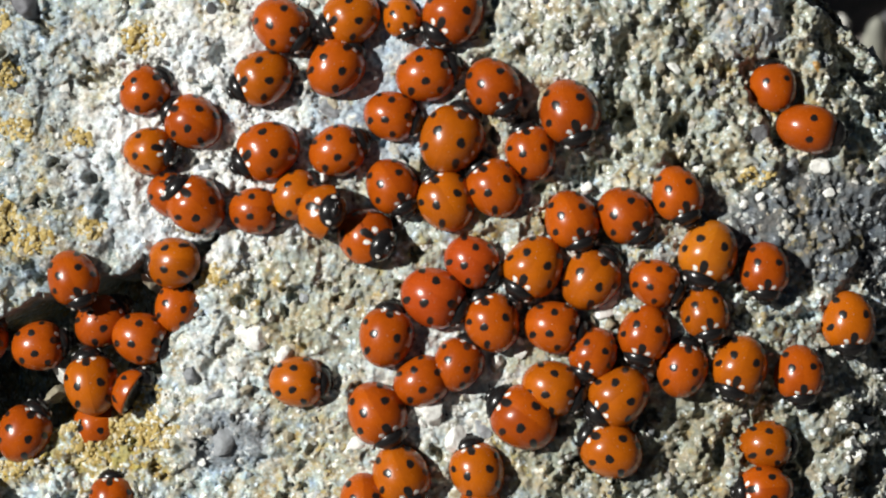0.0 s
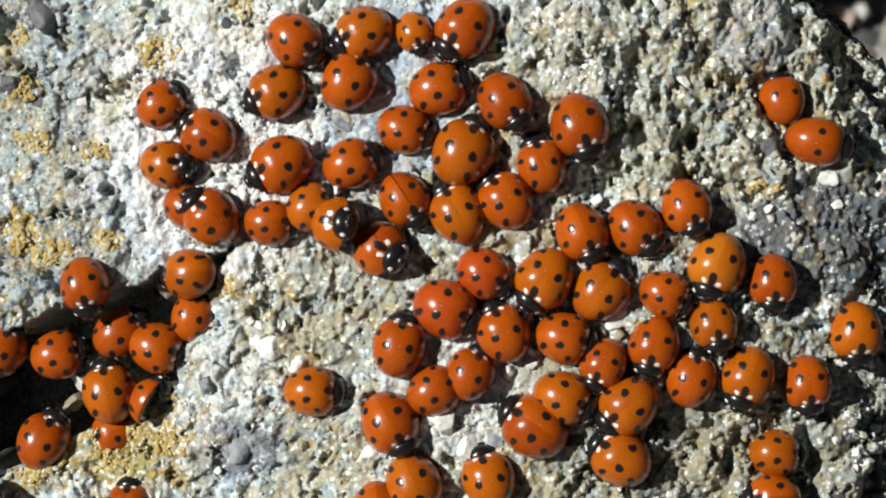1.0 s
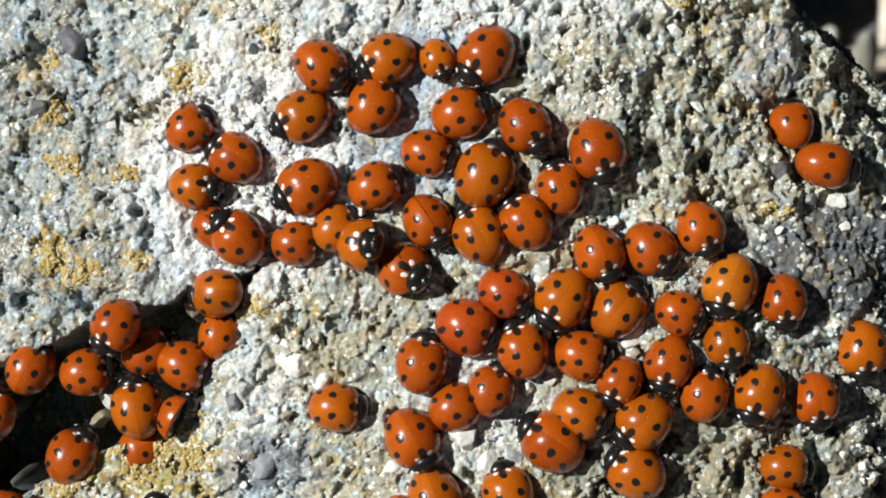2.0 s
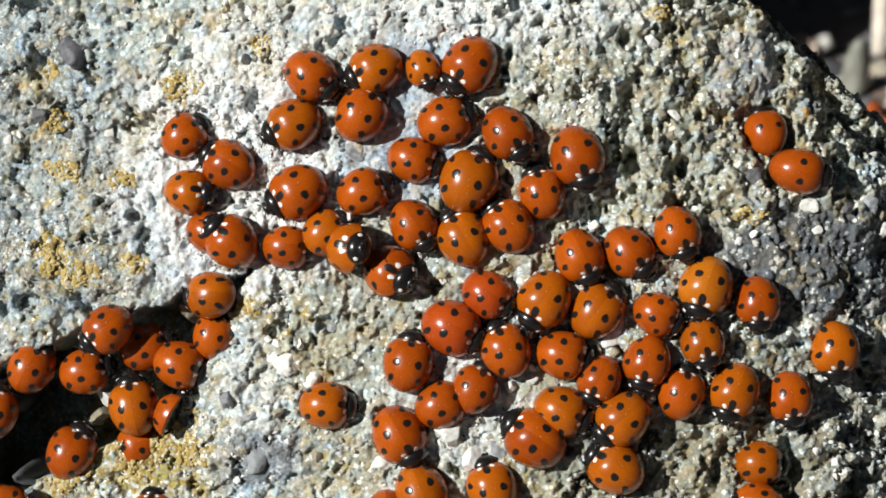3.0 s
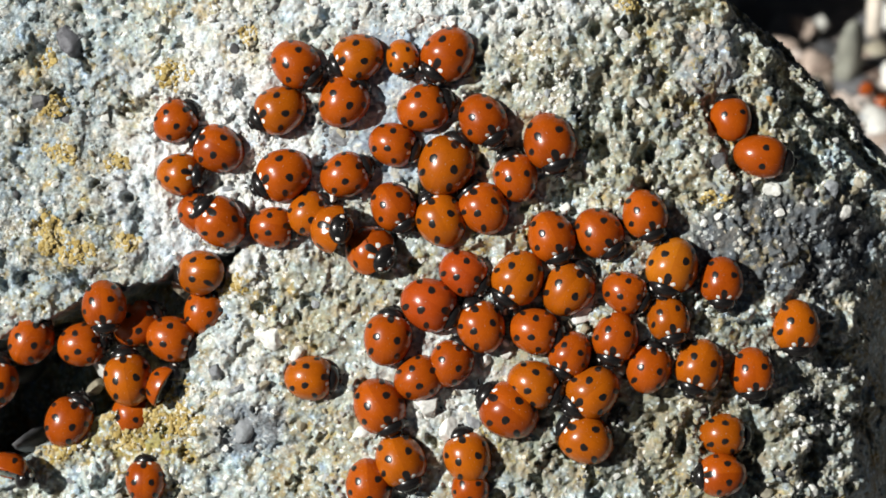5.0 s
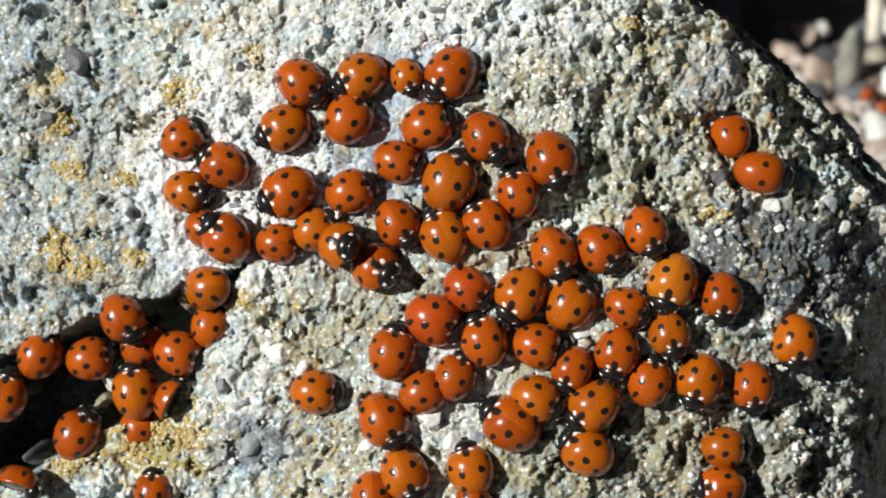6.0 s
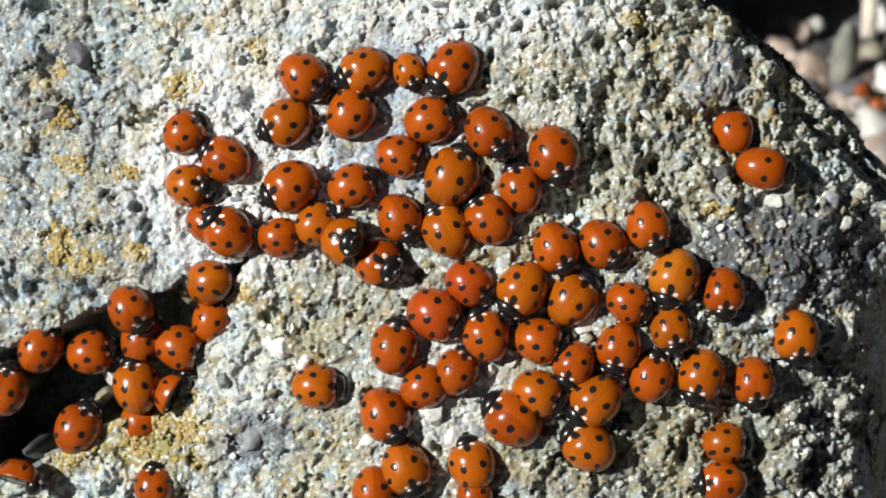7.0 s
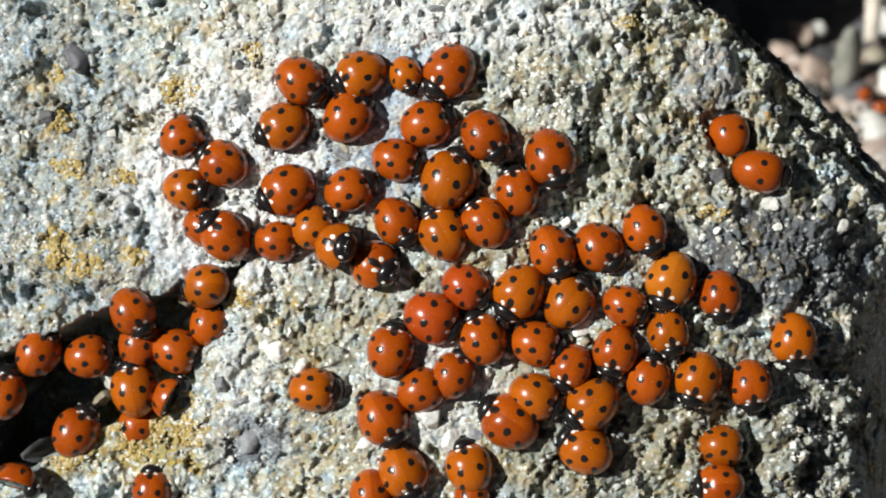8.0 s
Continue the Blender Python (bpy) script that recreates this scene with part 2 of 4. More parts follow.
    bump = node(t, "ShaderNodeBump", [("Height", relief)], Strength=0.7, Distance=0.00021)
    t.links.new(bump.outputs[0], b.inputs["Normal"])
    return m


def stone_material(name, stops, per_island=False, rough=0.6, scale=0.9, bump=0.0002):
    """Mineral of a colour range; each piece takes its own shade from the range."""
    m, t, b = blank(name, rough)
    p = millimetres(t)
    pick = t.nodes.new("ShaderNodeNewGeometry").outputs["Random Per Island"] if per_island else t.nodes.new("ShaderNodeObjectInfo").outputs["Random"]
    fine = noise_of(t, p, scale, 6, 0.7)
    own = ramp(t, pick, stops)
    shade = ramp(t, fine, [(0.25, (0.5, 0.48, 0.45)), (0.5, (0.92, 0.92, 0.9)), (0.75, (1.25, 1.24, 1.2))])
    t.links.new(blend(t, 1.0, own, shade, "MULTIPLY"), b.inputs["Base Color"])
    bm = node(t, "ShaderNodeBump", [("Height", fine)], Strength=0.8, Distance=bump)
    t.links.new(bm.outputs[0], b.inputs["Normal"])
    return m


def shell_material(name, light, deep):
    """Lacquered wing case: a little paler and darker in soft clouds, with fine pits."""
    m, t, b = blank(name, 0.23)
    p = millimetres(t)
    own = t.nodes.new("ShaderNodeObjectInfo").outputs["Random"]
    cloud = calc(t, "ADD", calc(t, "MULTIPLY", noise_of(t, p, 0.5, 3), 0.7), calc(t, "MULTIPLY", own, 0.3))
    colour = ramp(t, cloud, [(0.3, deep), (0.68, light)])
    dust = step(t, noise_of(t, p, 3.5, 2, 0.5), 0.73, 0.77)
    colour = blend(t, calc(t, "MULTIPLY", dust, 0.5), colour, (0.5, 0.42, 0.33))
    t.links.new(colour, b.inputs["Base Color"])
    t.links.new(calc(t, "ADD", 0.20, calc(t, "MULTIPLY", noise_of(t, p, 1.5, 4), 0.12)), b.inputs["Roughness"])
    b.inputs["Specular IOR Level"].default_value = 0.37
    b.inputs["Coat Weight"].default_value = 0.16
    b.inputs["Coat Roughness"].default_value = 0.09
    bm = node(t, "ShaderNodeBump", [("Height", noise_of(t, p, 9.0, 2))], Strength=0.05, Distance=0.00002)
    t.links.new(bm.outputs[0], b.inputs["Normal"])
    return m


def plain_material(name, colour, rough, grain=4.0, spread=0.35):
    m, t, b = blank(name, rough)
    f = noise_of(t, millimetres(t), grain, 4, 0.65)
    low, high = tuple(c * (1 - spread) for c in colour), tuple(min(1, c * (1 + spread)) for c in colour)
    t.links.new(ramp(t, f, [(0.3, low), (0.7, high)]), b.inputs["Base Color"])
    return m


def ground_material():
    m, t, b = blank("dry_earth", 0.95)
    p = millimetres(t)
    a = ramp(t, noise_of(t, p, 0.03, 8, 0.7), [(0.3, (0.05, 0.045, 0.04)), (0.5, (0.14, 0.12, 0.11)), (0.7, (0.28, 0.25, 0.23))])
    g = ramp(t, cells(t, p, 0.12), [(0.0, (0.03, 0.03, 0.03)), (0.5, (0.15, 0.135, 0.125)), (1.0, (0.42, 0.39, 0.37))])
    t.links.new(blend(t, 0.5, a, g), b.inputs["Base Color"])
    bm = node(t, "ShaderNodeBump", [("Height", noise_of(t, p, 0.15, 6, 0.7))], Strength=0.8, Distance=0.004)
    t.links.new(bm.outputs[0], b.inputs["Normal"])
    return m


ROCK = rock_material()
GRAIN = stone_material("mineral_grains", [(0.0, (0.10, 0.10, 0.105)), (0.12, (0.25, 0.27, 0.29)), (0.32, (0.42, 0.36, 0.24)), (0.55, (0.46, 0.46, 0.46)), (0.8, (0.64, 0.64, 0.62)), (1.0, (0.85, 0.85, 0.84))], True, 0.5, 2.0, 0.0001)
QUARTZ = stone_material("white_quartz", [(0.0, (0.66, 0.65, 0.62)), (1.0, (0.86, 0.86, 0.84))], rough=0.45, bump=0.00012)
CHALK = stone_material("chalky_crust", [(0.0, (0.52, 0.54, 0.56)), (0.25, (0.74, 0.74, 0.72)), (1.0, (0.83, 0.83, 0.82))], True, 0.75, 2.0, 0.0001)
LICHEN = stone_material("ochre_lichen", [(0.0, (0.36, 0.25, 0.07)), (0.5, (0.50, 0.37, 0.13)), (0.8, (0.60, 0.48, 0.22)), (1.0, (0.66, 0.60, 0.46))], True, 0.9, 2.5, 0.0001)
SLATE = stone_material("blue_grey_stone", [(0.0, (0.20, 0.21, 0.23)), (1.0, (0.36, 0.38, 0.41))], rough=0.6)
NODULE = stone_material("purple_grey_stone", [(0.0, (0.15, 0.15, 0.17)), (1.0, (0.21, 0.21, 0.235))], rough=0.6, scale=1.6)
DARK = stone_material("dark_stone", [(0.0, (0.06, 0.06, 0.065)), (1.0, (0.13, 0.13, 0.14))], rough=0.65)
TAN = stone_material("tan_stone", [(0.0, (0.30, 0.26, 0.18)), (1.0, (0.48, 0.44, 0.36))], rough=0.7)
RUST = stone_material("rusty_crystal", [(0.0, (0.30, 0.15, 0.03)), (1.0, (0.46, 0.26, 0.07))], rough=0.4)
SHELLS = [
    shell_material("red_wing_case", (0.40, 0.060, 0.006), (0.30, 0.040, 0.004)),
    shell_material("orange_red_wing_case", (0.40, 0.076, 0.003), (0.28, 0.046, 0.002)),
    shell_material("orange_wing_case", (0.42, 0.098, 0.003), (0.29, 0.064, 0.002)),
    shell_material("amber_wing_case", (0.46, 0.135, 0.007), (0.36, 0.095, 0.005)),
]
BLACK = plain_material("black_chitin", (0.010, 0.009, 0.009), 0.25)
SPOT = plain_material("black_spot", (0.013, 0.010, 0.009), 0.28)
CREAM = plain_material("cream_mark", (0.80, 0.77, 0.72), 0.4, spread=0.15)
EARTH = ground_material()
PEBBLE = stone_material("warm_pebble", [(0.0, (0.24, 0.17, 0.14)), (0.3, (0.44, 0.35, 0.30)), (0.65, (0.62, 0.54, 0.50)), (1.0, (0.78, 0.77, 0.77))], rough=0.8, scale=0.12, bump=0.0012)
PINK = plain_material("pinkish_stone", (0.46, 0.36, 0.30), 0.85, 0.2, 0.3)
GREENISH = plain_material("grey_green_stone", (0.26, 0.26, 0.22), 0.8, 0.15, 0.4)
BARK = plain_material("bleached_wood", (0.62, 0.55, 0.47), 0.8, 0.3, 0.3)


# ---- helpers for building ----
def part(name, bm, material, parent, label="", smooth=True):
    me = bpy.data.meshes.new(name)
    bm.to_mesh(me)
    bm.free()
    if smooth:
        me.polygons.foreach_set("use_smooth", [True] * len(me.polygons))
    me.materials.append(material)
    ob = new(name, me)
    ob.parent = parent
    return tagged(ob, label=label)


def hill(x, low, high):
    x = min(max((x - low) / (high - low), 0.0), 1.0)
    return x * x * (3 - 2 * x)


# ---- the boulder ----
def pit_distance(u, v):
    """Signed distance to the rim of the hollow in the face; negative inside."""
    j = noise.fractal(Vector((u * 0.22, v * 0.22, 3.0)), 0.7, 2.1, 4) * 1.1
    top = (v + 7.6 - (u + 37) * 0.36) * 0.94
    side = (u + 34.2 - (v + 16) * 0.42) * 0.92
    low = (-21.8 + (u + 37) * 0.5 - v) * 0.89
    return max(top, side, low, -72 - u) + j


def edge_distance(u, v):
    """How far inside its outline a point of the face lies."""
    right = 61.5 + 7.5 * hill(v, -10, 6) - 3.0 * hill(v, 14, 26) + 0.5 * hill(v, 17, 24) * (1 - hill(v, 34, 44)) - 28 * hill(v, 13, 52) - 1.1 * max(0.0, v - 29)
    wave = 2.4 * noise.fractal(Vector((u * 0.09, v * 0.13, 7.7)), 0.8, 2.0, 3)
    return min((right - u) * (1 - 0.25 * hill(v, 0, 30)), u + 118, v + 78, 80 - v) + wave


def shelf(u, v):
    """A step down behind the crest, with a lower lit rim, and a trough along the shoulder."""
    d = min((u - 38.7) * 0.6 + (v - 26) * 0.8, (u - 40) * 0.32 + (v - 22.7) * 0.95) + 1.3 * noise.fractal(Vector((u * 0.25, v * 0.25, 1.7)), 0.7, 2.1, 3)
    step_down = 5.5 * hill(d, 0.0, 2.2) * hill(v, 16, 20)
    e = ((u - 50) * 0.65 + (v - 15) * 0.76) + 1.4 * noise.fractal(Vector((u * 0.2, v * 0.2, 8.1)), 0.7, 2.1, 3)
    trough = 3.2 * hill(e, -2.4, -0.9) * (1 - 0.8 * hill(e, 0.6, 2.0)) * hill(u, 41, 45) * (1 - hill(u, 58, 62))
    return step_down + trough


def slab(u, v):
    """1 on the smoother patches of bared stone."""
    a = math.hypot((u + 8) / 8, (v - 15) / 12)
    b = math.hypot((u - 44) / 15, (v + 3) / 8)
    c = math.hypot((u - 34.5) / 5.0, (v - 21.5) / 5.5)
    return 1 - hill(min(a, b, c), 0.75, 1.15)


# deep holes and clefts: place and half sizes, in mm
HOLES = ((-57.9, -8.2, 1.8, 1.6), (-44.0, 2.4, 1.0, 0.8), (16.4, 18.2, 1.1, 1.6), (8.0, 27.0, 1.4, 1.0), (15.6, -31.4, 2.2, 1.2), (31.0, -30.6, 0.9, 2.4), (38.0, 7.5, 1.6, 2.0), (22.0, 13.0, 1.0, 1.6), (-40.0, 31.0, 1.2, 0.9), (-57.0, 30.0, 2.0, 1.4), (48.5, -26.0, 1.8, 1.4), (49.0, -33.5, 1.6, 2.4), (41.5, -30.5, 1.4, 2.0), (27.0, 33.0, 2.4, 1.2), (4.0, 23.0, 0.8, 1.2), (20.0, 9.0, 1.5, 2.4), (17.6, 3.6, 1.4, 1.0), (13.0, 30.0, 1.6, 1.0), (19.0, 25.0, 1.0, 1.6), (26.5, 8.5, 1.0, 1.5))


def relief(u, v):
    """Height of the face, in mm out of it."""
    w = 0.3 + 0.026 * u + 0.08 * v - 0.0009 * u * u - 0.0006 * v * v - 0.0014 * max(0.0, u - 4) ** 2
    w -= 0.013 * max(0.0, u - 37) ** 2 * (1 - 0.4 * hill(v, 0, 12)) + 0.005 * max(0.0, u - 14) ** 2 * hill(v, 4, 16)
    w -= 0.020 * max(0.0, u - 48) ** 2 * (1 - hill(v, -10, 2))
    w -= max(0.0, v - 44) * 0.95 * hill(v, 44, 60)
    p = Vector((u, v, 0))
    rough = 0.8 + 1.1 * hill(u, 8, 40) * hill(v, -12, 8) + 0.6 * hill(u, 40, 54) + 0.5 * hill(u, 5, 30) * hill(v, 10, 25)
    w += 0.9 * noise.fractal(p * 0.055 + Vector((5, 2, 1)), 0.9, 2.0, 2)
    w += 0.95 * rough * (1 - 0.5 * slab(u, v)) * noise.fractal(p * 0.17 + Vector((1, 9, 4)), 0.8, 2.1, 3)
    w += 0.5 * rough * (1 - 0.6 * slab(u, v)) * noise.fractal(p * 0.5 + Vector((7, 3, 2)), 0.8, 2.1, 3)
    # crevices on the weathered shoulder
    worn = hill(u, 4, 20) * hill(v, -8, 4) + 1.2 * hill(u, 16, 34) * hill(-v, 18, 27)
    worn *= 1 - 0.8 * slab(u, v)
    if worn > 0:
        gap = noise.fractal(Vector((u * 0.15, v * 0.13, 6.5)), 0.75, 2.2, 4)
        w -= 1.8 * worn * hill(gap, 0.05, 0.55) + 0.6 * worn * noise.fractal(p * 0.3 + Vector((3, 3, 3)), 0.8, 2.0, 3)
    if u > 24 and v > -14:
        w -= shelf(u, v)
    for hu, hv, ru, rv in HOLES:
        if abs(u - hu) < 3 * ru and abs(v - hv) < 3 * rv:
            r = math.hypot((u - hu) / ru, (v - hv) / rv) + 0.5 * noise.fractal(p * 0.5 + Vector((2, 8, 5)), 0.8, 2.0, 3)
            w -= 3.2 * (1 - hill(r, 0.45, 1.05))
    d = pit_distance(u, v)
    if d < 0.6:
        depth = 19.0 + 1.2 * max(0.0, -39 - u) + 1.3 * noise.fractal(p * 0.25, 0.8, 2.0, 3)
        w -= depth * hill(-d, -0.3, 0.8)
    return w


def facets(p, scale, step, tilt):
    """Broken crystal faces: each cell is a little tilted plane at its own height."""
    q = p * scale
    c = noise.voronoi(q)[1][0]
    r = noise.noise_vector(c * 31.7)
    return (step * r.z + tilt * (r.x * (q.x - c.x) + r.y * (q.y - c.y))) / scale


def crumble(u, v):
    """Grains standing out of the face."""
    p = Vector((u, v, 0.3))
    p += 0.35 * noise.noise_vector(p * 0.9)
    k = 0.85 - 0.4 * slab(u, v) + 0.3 * hill(u, 5, 35)
    # small pits where grains have fallen out
    pit = hill(noise.fractal(Vector((u * 0.3, v * 0.3, 4.4)), 0.7, 2.2, 4), 0.40, 0.72) * (1.9 - 1.1 * slab(u, v))
    return k * (0.8 * facets(p, 0.17, 0.13, 0.3) + facets(p, 0.42, 0.26, 0.6) + facets(p, 0.95, 0.24, 0.5)) + 0.17 * noise.fractal(p * 1.7, 0.7, 2.2, 3) - pit


def drop(u, v):
    low = 1 - hill(v, 0, 10)
    s = 15.5 - 10.0 * low - edge_distance(u, v)
    if s <= 0:
        return 0.0
    return (0.085 + 0.12 * low) * s * s + 0.5 * low * max(0.0, s - 5) ** 2 + (1.1 * (s - 15) ** 2 if s > 15 else 0.0)


def face_point(u, v, w):
    q = FACE @ Vector((u * MM, v * MM, w * MM))
    q.z -= drop(u, v) * MM
    q.z = max(q.z, GROUND - 0.006)
    return q


def grid_lines(low, high, inner_low, inner_high, fine_step):
    a = list(np.arange(inner_low, inner_high, fine_step))
    s, x = fine_step, inner_high
    while x < high:
        a.append(x)
        s = min(s * 1.18, 2.2)
        x += s
    s, x = fine_step, inner_low - fine_step
    left = []
    while x > low:
        left.append(x)
        s = min(s * 1.18, 2.2)
        x -= s
    return left[::-1] + a


def build_boulder():
    us, vs = grid_lines(-124, 80, -67, 70, 0.19), grid_lines(-86, 90, -41, 40, 0.19)
    back = FACE.inverted()
    verts = []
    for v in vs:
        for u in us:
            w = relief(u, v)
            if -72 < u < 76 and -46 < v < 46:
                w += crumble(u, v)
            verts.append(back @ face_point(u, v, w))
    n = len(us)
    faces = [(j * n + i, j * n + i + 1, (j + 1) * n + i + 1, (j + 1) * n + i) for j in range(len(vs) - 1) for i in range(n - 1)]
    me = bpy.data.meshes.new("boulder")
    me.from_pydata(verts, [], faces)
    me.polygons.foreach_set("use_smooth", [True] * len(faces))
    me.materials.append(ROCK)
    ob = new("boulder", me)
    ob.matrix_world = FACE
    return tagged(ob, "rough grey lichen-stained boulder with a hollow in its sunlit face", "boulder")


def lump(seed, sx, sy, sz, detail=2, jag=0.28):
    """An angular stone about the origin, half sizes in metres."""
    bm = bmesh.new()
    bmesh.ops.create_icosphere(bm, subdivisions=detail, radius=1.0)
    rng = random.Random(seed)
    o = Vector((rng.uniform(-50, 50), rng.uniform(-50, 50), rng.uniform(-50, 50)))
    cuts = [(Vector((rng.gauss(0, 1), rng.gauss(0, 1), rng.gauss(0, 1))).normalized(), rng.uniform(0.42, 0.8)) for _ in range(11)]
    for vert in bm.verts:
        c = vert.co * (1 + jag * noise.noise(vert.co * 1.3 + o))
        for k, h in cuts:
            over = c.dot(k) - h
            if over > 0:
                c -= k * over * 0.95
        c *= 1 + 0.25 * jag * noise.noise(c * 4.0 + o)
        vert.co = Vector((c.x * sx, c.y * sy, c.z * sz))
    return bm


boulder = build_boulder()


def clast(u, v, length, width, turn, material, name="stone", height=0.5, label="", at=None):
    """A broken stone bedded in the face."""
    large = min(length, width) > 2.0
    bm = lump(int(u * 13 + v * 7), length * MM / 2, width * MM / 2, height * min(length, width) * MM, 4 if large else 2)
    if large:
        for vert in bm.verts:
            vert.co += 0.12 * MM * noise.noise_vector(vert.co * 900) + 0.08 * MM * noise.noise_vector(vert.co * 2600)
    place = FACE.inverted() @ face_point(u, v, relief(u, v) + 0.05 - 0.12 * height * width if at is None else at)
    bmesh.ops.transform(bm, matrix=Matrix.LocRotScale(place, Euler((0.1 * math.sin(u), -0.1 * math.cos(v), radians(turn))), None), verts=bm.verts)
    return part(name, bm, material, boulder, label, smooth=large)


def scatter_grains(count, seed, low, high, name, label, material, zones=(), sunk=0.12, flat=0.7):
    """Loose and half-bedded grains, far too many to count; zones: ovals (u, v, half width, half height) that hold them."""
    rng = random.Random(seed)
    phi = (1 + 5 ** 0.5) / 2
    corners = [Vector(c).normalized() for c in ((-1, phi, 0), (1, phi, 0), (-1, -phi, 0), (1, -phi, 0), (0, -1, phi), (0, 1, phi), (0, -1, -phi), (0, 1, -phi), (phi, 0, -1), (phi, 0, 1), (-phi, 0, -1), (-phi, 0, 1))]
    sides = ((0, 11, 5), (0, 5, 1), (0, 1, 7), (0, 7, 10), (0, 10, 11), (1, 5, 9), (5, 11, 4), (11, 10, 2), (10, 7, 6), (7, 1, 8), (3, 9, 4), (3, 4, 2), (3, 2, 6), (3, 6, 8), (3, 8, 9), (4, 9, 5), (2, 4, 11), (6, 2, 10), (8, 6, 7), (9, 8, 1))
    verts, faces = [], []
    back = FACE.inverted()
    spread = [z[2] * z[3] for z in zones]
    while len(verts) < count * 12:
        if zones:
            cu, cv, ru, rv = rng.choices(zones, spread)[0]
            far, a = math.sqrt(rng.random()) * 1.25, rng.uniform(0, 2 * math.pi)
            u, v = cu + ru * far * math.cos(a), cv + rv * far * math.sin(a)
            if noise.fractal(Vector((u * 0.3, v * 0.3, seed)), 0.7, 2.1, 4) < 1.1 * (far - 0.75) or pit_distance(u, v) < 0.5:
                continue
        else:
            u, v = rng.uniform(-67, 66), rng.uniform(-41, 38)
            if noise.noise(Vector((u * 0.16, v * 0.16, seed))) + 0.4 < rng.random() * 0.7 or rng.random() < 0.75 * slab(u, v):
                continue
        r = rng.uniform(low, high) * (0.6 + 0.8 * rng.random() ** 3)
        place = back @ face_point(u, v, relief(u, v) + crumble(u, v) - r * sunk)
        tip = 0.3 if flat < 0.6 else 6
        turn = Euler((rng.uniform(0, tip), rng.uniform(0, tip), rng.uniform(0, 6))).to_matrix()
        s = Vector((r * rng.uniform(0.7, 1.3), r * rng.uniform(0.6, 1.0), r * flat * rng.uniform(0.7, 1.3))) * MM
        n = len(verts)
        for c in corners:
            k = rng.uniform(0.75, 1.2)
            verts.append(place + turn @ Vector((c.x * s.x * k, c.y * s.y * k, c.z * s.z * k)))
        faces += [tuple(n + i for i in f) for f in sides]
    me = bpy.data.meshes.new(name)
    me.from_pydata(verts, [], faces)
    me.materials.append(material)
    ob = new(name, me)
    ob.parent = boulder
    return tagged(ob, label, kind="stuff")


# ---- ladybirds ----
LONG, WIDE, HIGH, RIM = 3.4 * MM, 2.86 * MM, 2.8 * MM, 0.55 * MM


def rim_radius(a):
    """Outline of the wing cases seen from above; a = 0 points ahead."""
    c, s = math.cos(a), math.sin(a)
    x = LONG * (1.0 - 0.19 * max(0.0, c) ** 3)
    y = WIDE * (1.0 + 0.03 * c)
    return 1.0 / math.sqrt((c / x) ** 2 + (s / y) ** 2)


def dome(x, y):
    r = math.hypot(x, y) / rim_radius(math.atan2(y, x))
    return RIM + HIGH * max(0.0, 1 - r ** 2.25) ** 0.52


def dome_normal(x, y):
    h = 0.00004
    return Vector((dome(x - h, y) - dome(x + h, y), dome(x, y - h) - dome(x, y + h), 2 * h)).normalized()


def wing_case(side):
    bm = bmesh.new()
    rings, spokes, rows = 14, 22, []
    for k in range(rings + 1):
        f = math.sin(k / rings * math.pi / 2)
        row = []
        for i in range(spokes + 1):
            a = math.pi * i / spokes
            r = rim_radius(a) * f
            x, y = r * math.cos(a), max(r * math.sin(a), 0.0)
            z = dome(x * 0.9999, y * 0.9999) - 0.003 * MM * math.exp(-(y / (0.05 * MM)) ** 2)
            row.append(bm.verts.new((x, side * (y + 0.0012 * MM), z)))
        rows.append(row)
    for depth, inset in ((0.16, 1.02), (0.3, 0.93)):
        row = []
        for i in range(spokes + 1):
            a = math.pi * i / spokes
            r = rim_radius(a) * inset
            row.append(bm.verts.new((r * math.cos(a), side * (r * math.sin(a) + 0.0012 * MM), RIM - depth * MM)))
        rows.append(row)
    for p, q in zip(rows, rows[1:]):
        for i in range(spokes):
            f = (p[i], q[i], q[i + 1], p[i + 1])
            bm.faces.new(f if side > 0 else f[::-1])
    bmesh.ops.remove_doubles(bm, verts=bm.verts, dist=0.000002)
    return bm


def spot_patch(x, y, rx, ry, turn=0.0, wob=0):
    """A spot lying on the dome."""
    bm = bmesh.new()
    c, s = math.cos(turn), math.sin(turn)
    spokes, rows = 16, []
    for k in range(1, 5):
        row = []
        for i in range(spokes):
            a = 2 * math.pi * i / spokes
            e = 1 + 0.08 * math.sin(2 * a + wob) + 0.06 * math.sin(3 * a + 2 * wob)
            dx, dy = rx * e * k / 4 * math.cos(a), ry * e * k / 4 * math.sin(a)
            px, py = x + c * dx - s * dy, y + s * dx + c * dy
            far = math.hypot(px, py) / rim_radius(math.atan2(py, px))
            if far > 0.985:
                px, py = px * 0.985 / far, py * 0.985 / far
            n = dome_normal(px, py)
            row.append(bm.verts.new(Vector((px, py, dome(px, py))) + n * (0.022 if k < 4 else 0.004) * MM))
        rows.append(row)
    n = dome_normal(x, y)
    mid = bm.verts.new(Vector((x, y, dome(x, y))) + n * 0.024 * MM)
    for i in range(spokes):
        j = (i + 1) % spokes
        bm.faces.new((mid, rows[0][i], rows[0][j]))
        for p, q in zip(rows, rows[1:]):
            bm.faces.new((p[i], q[i], q[j], p[j]))
    return bm


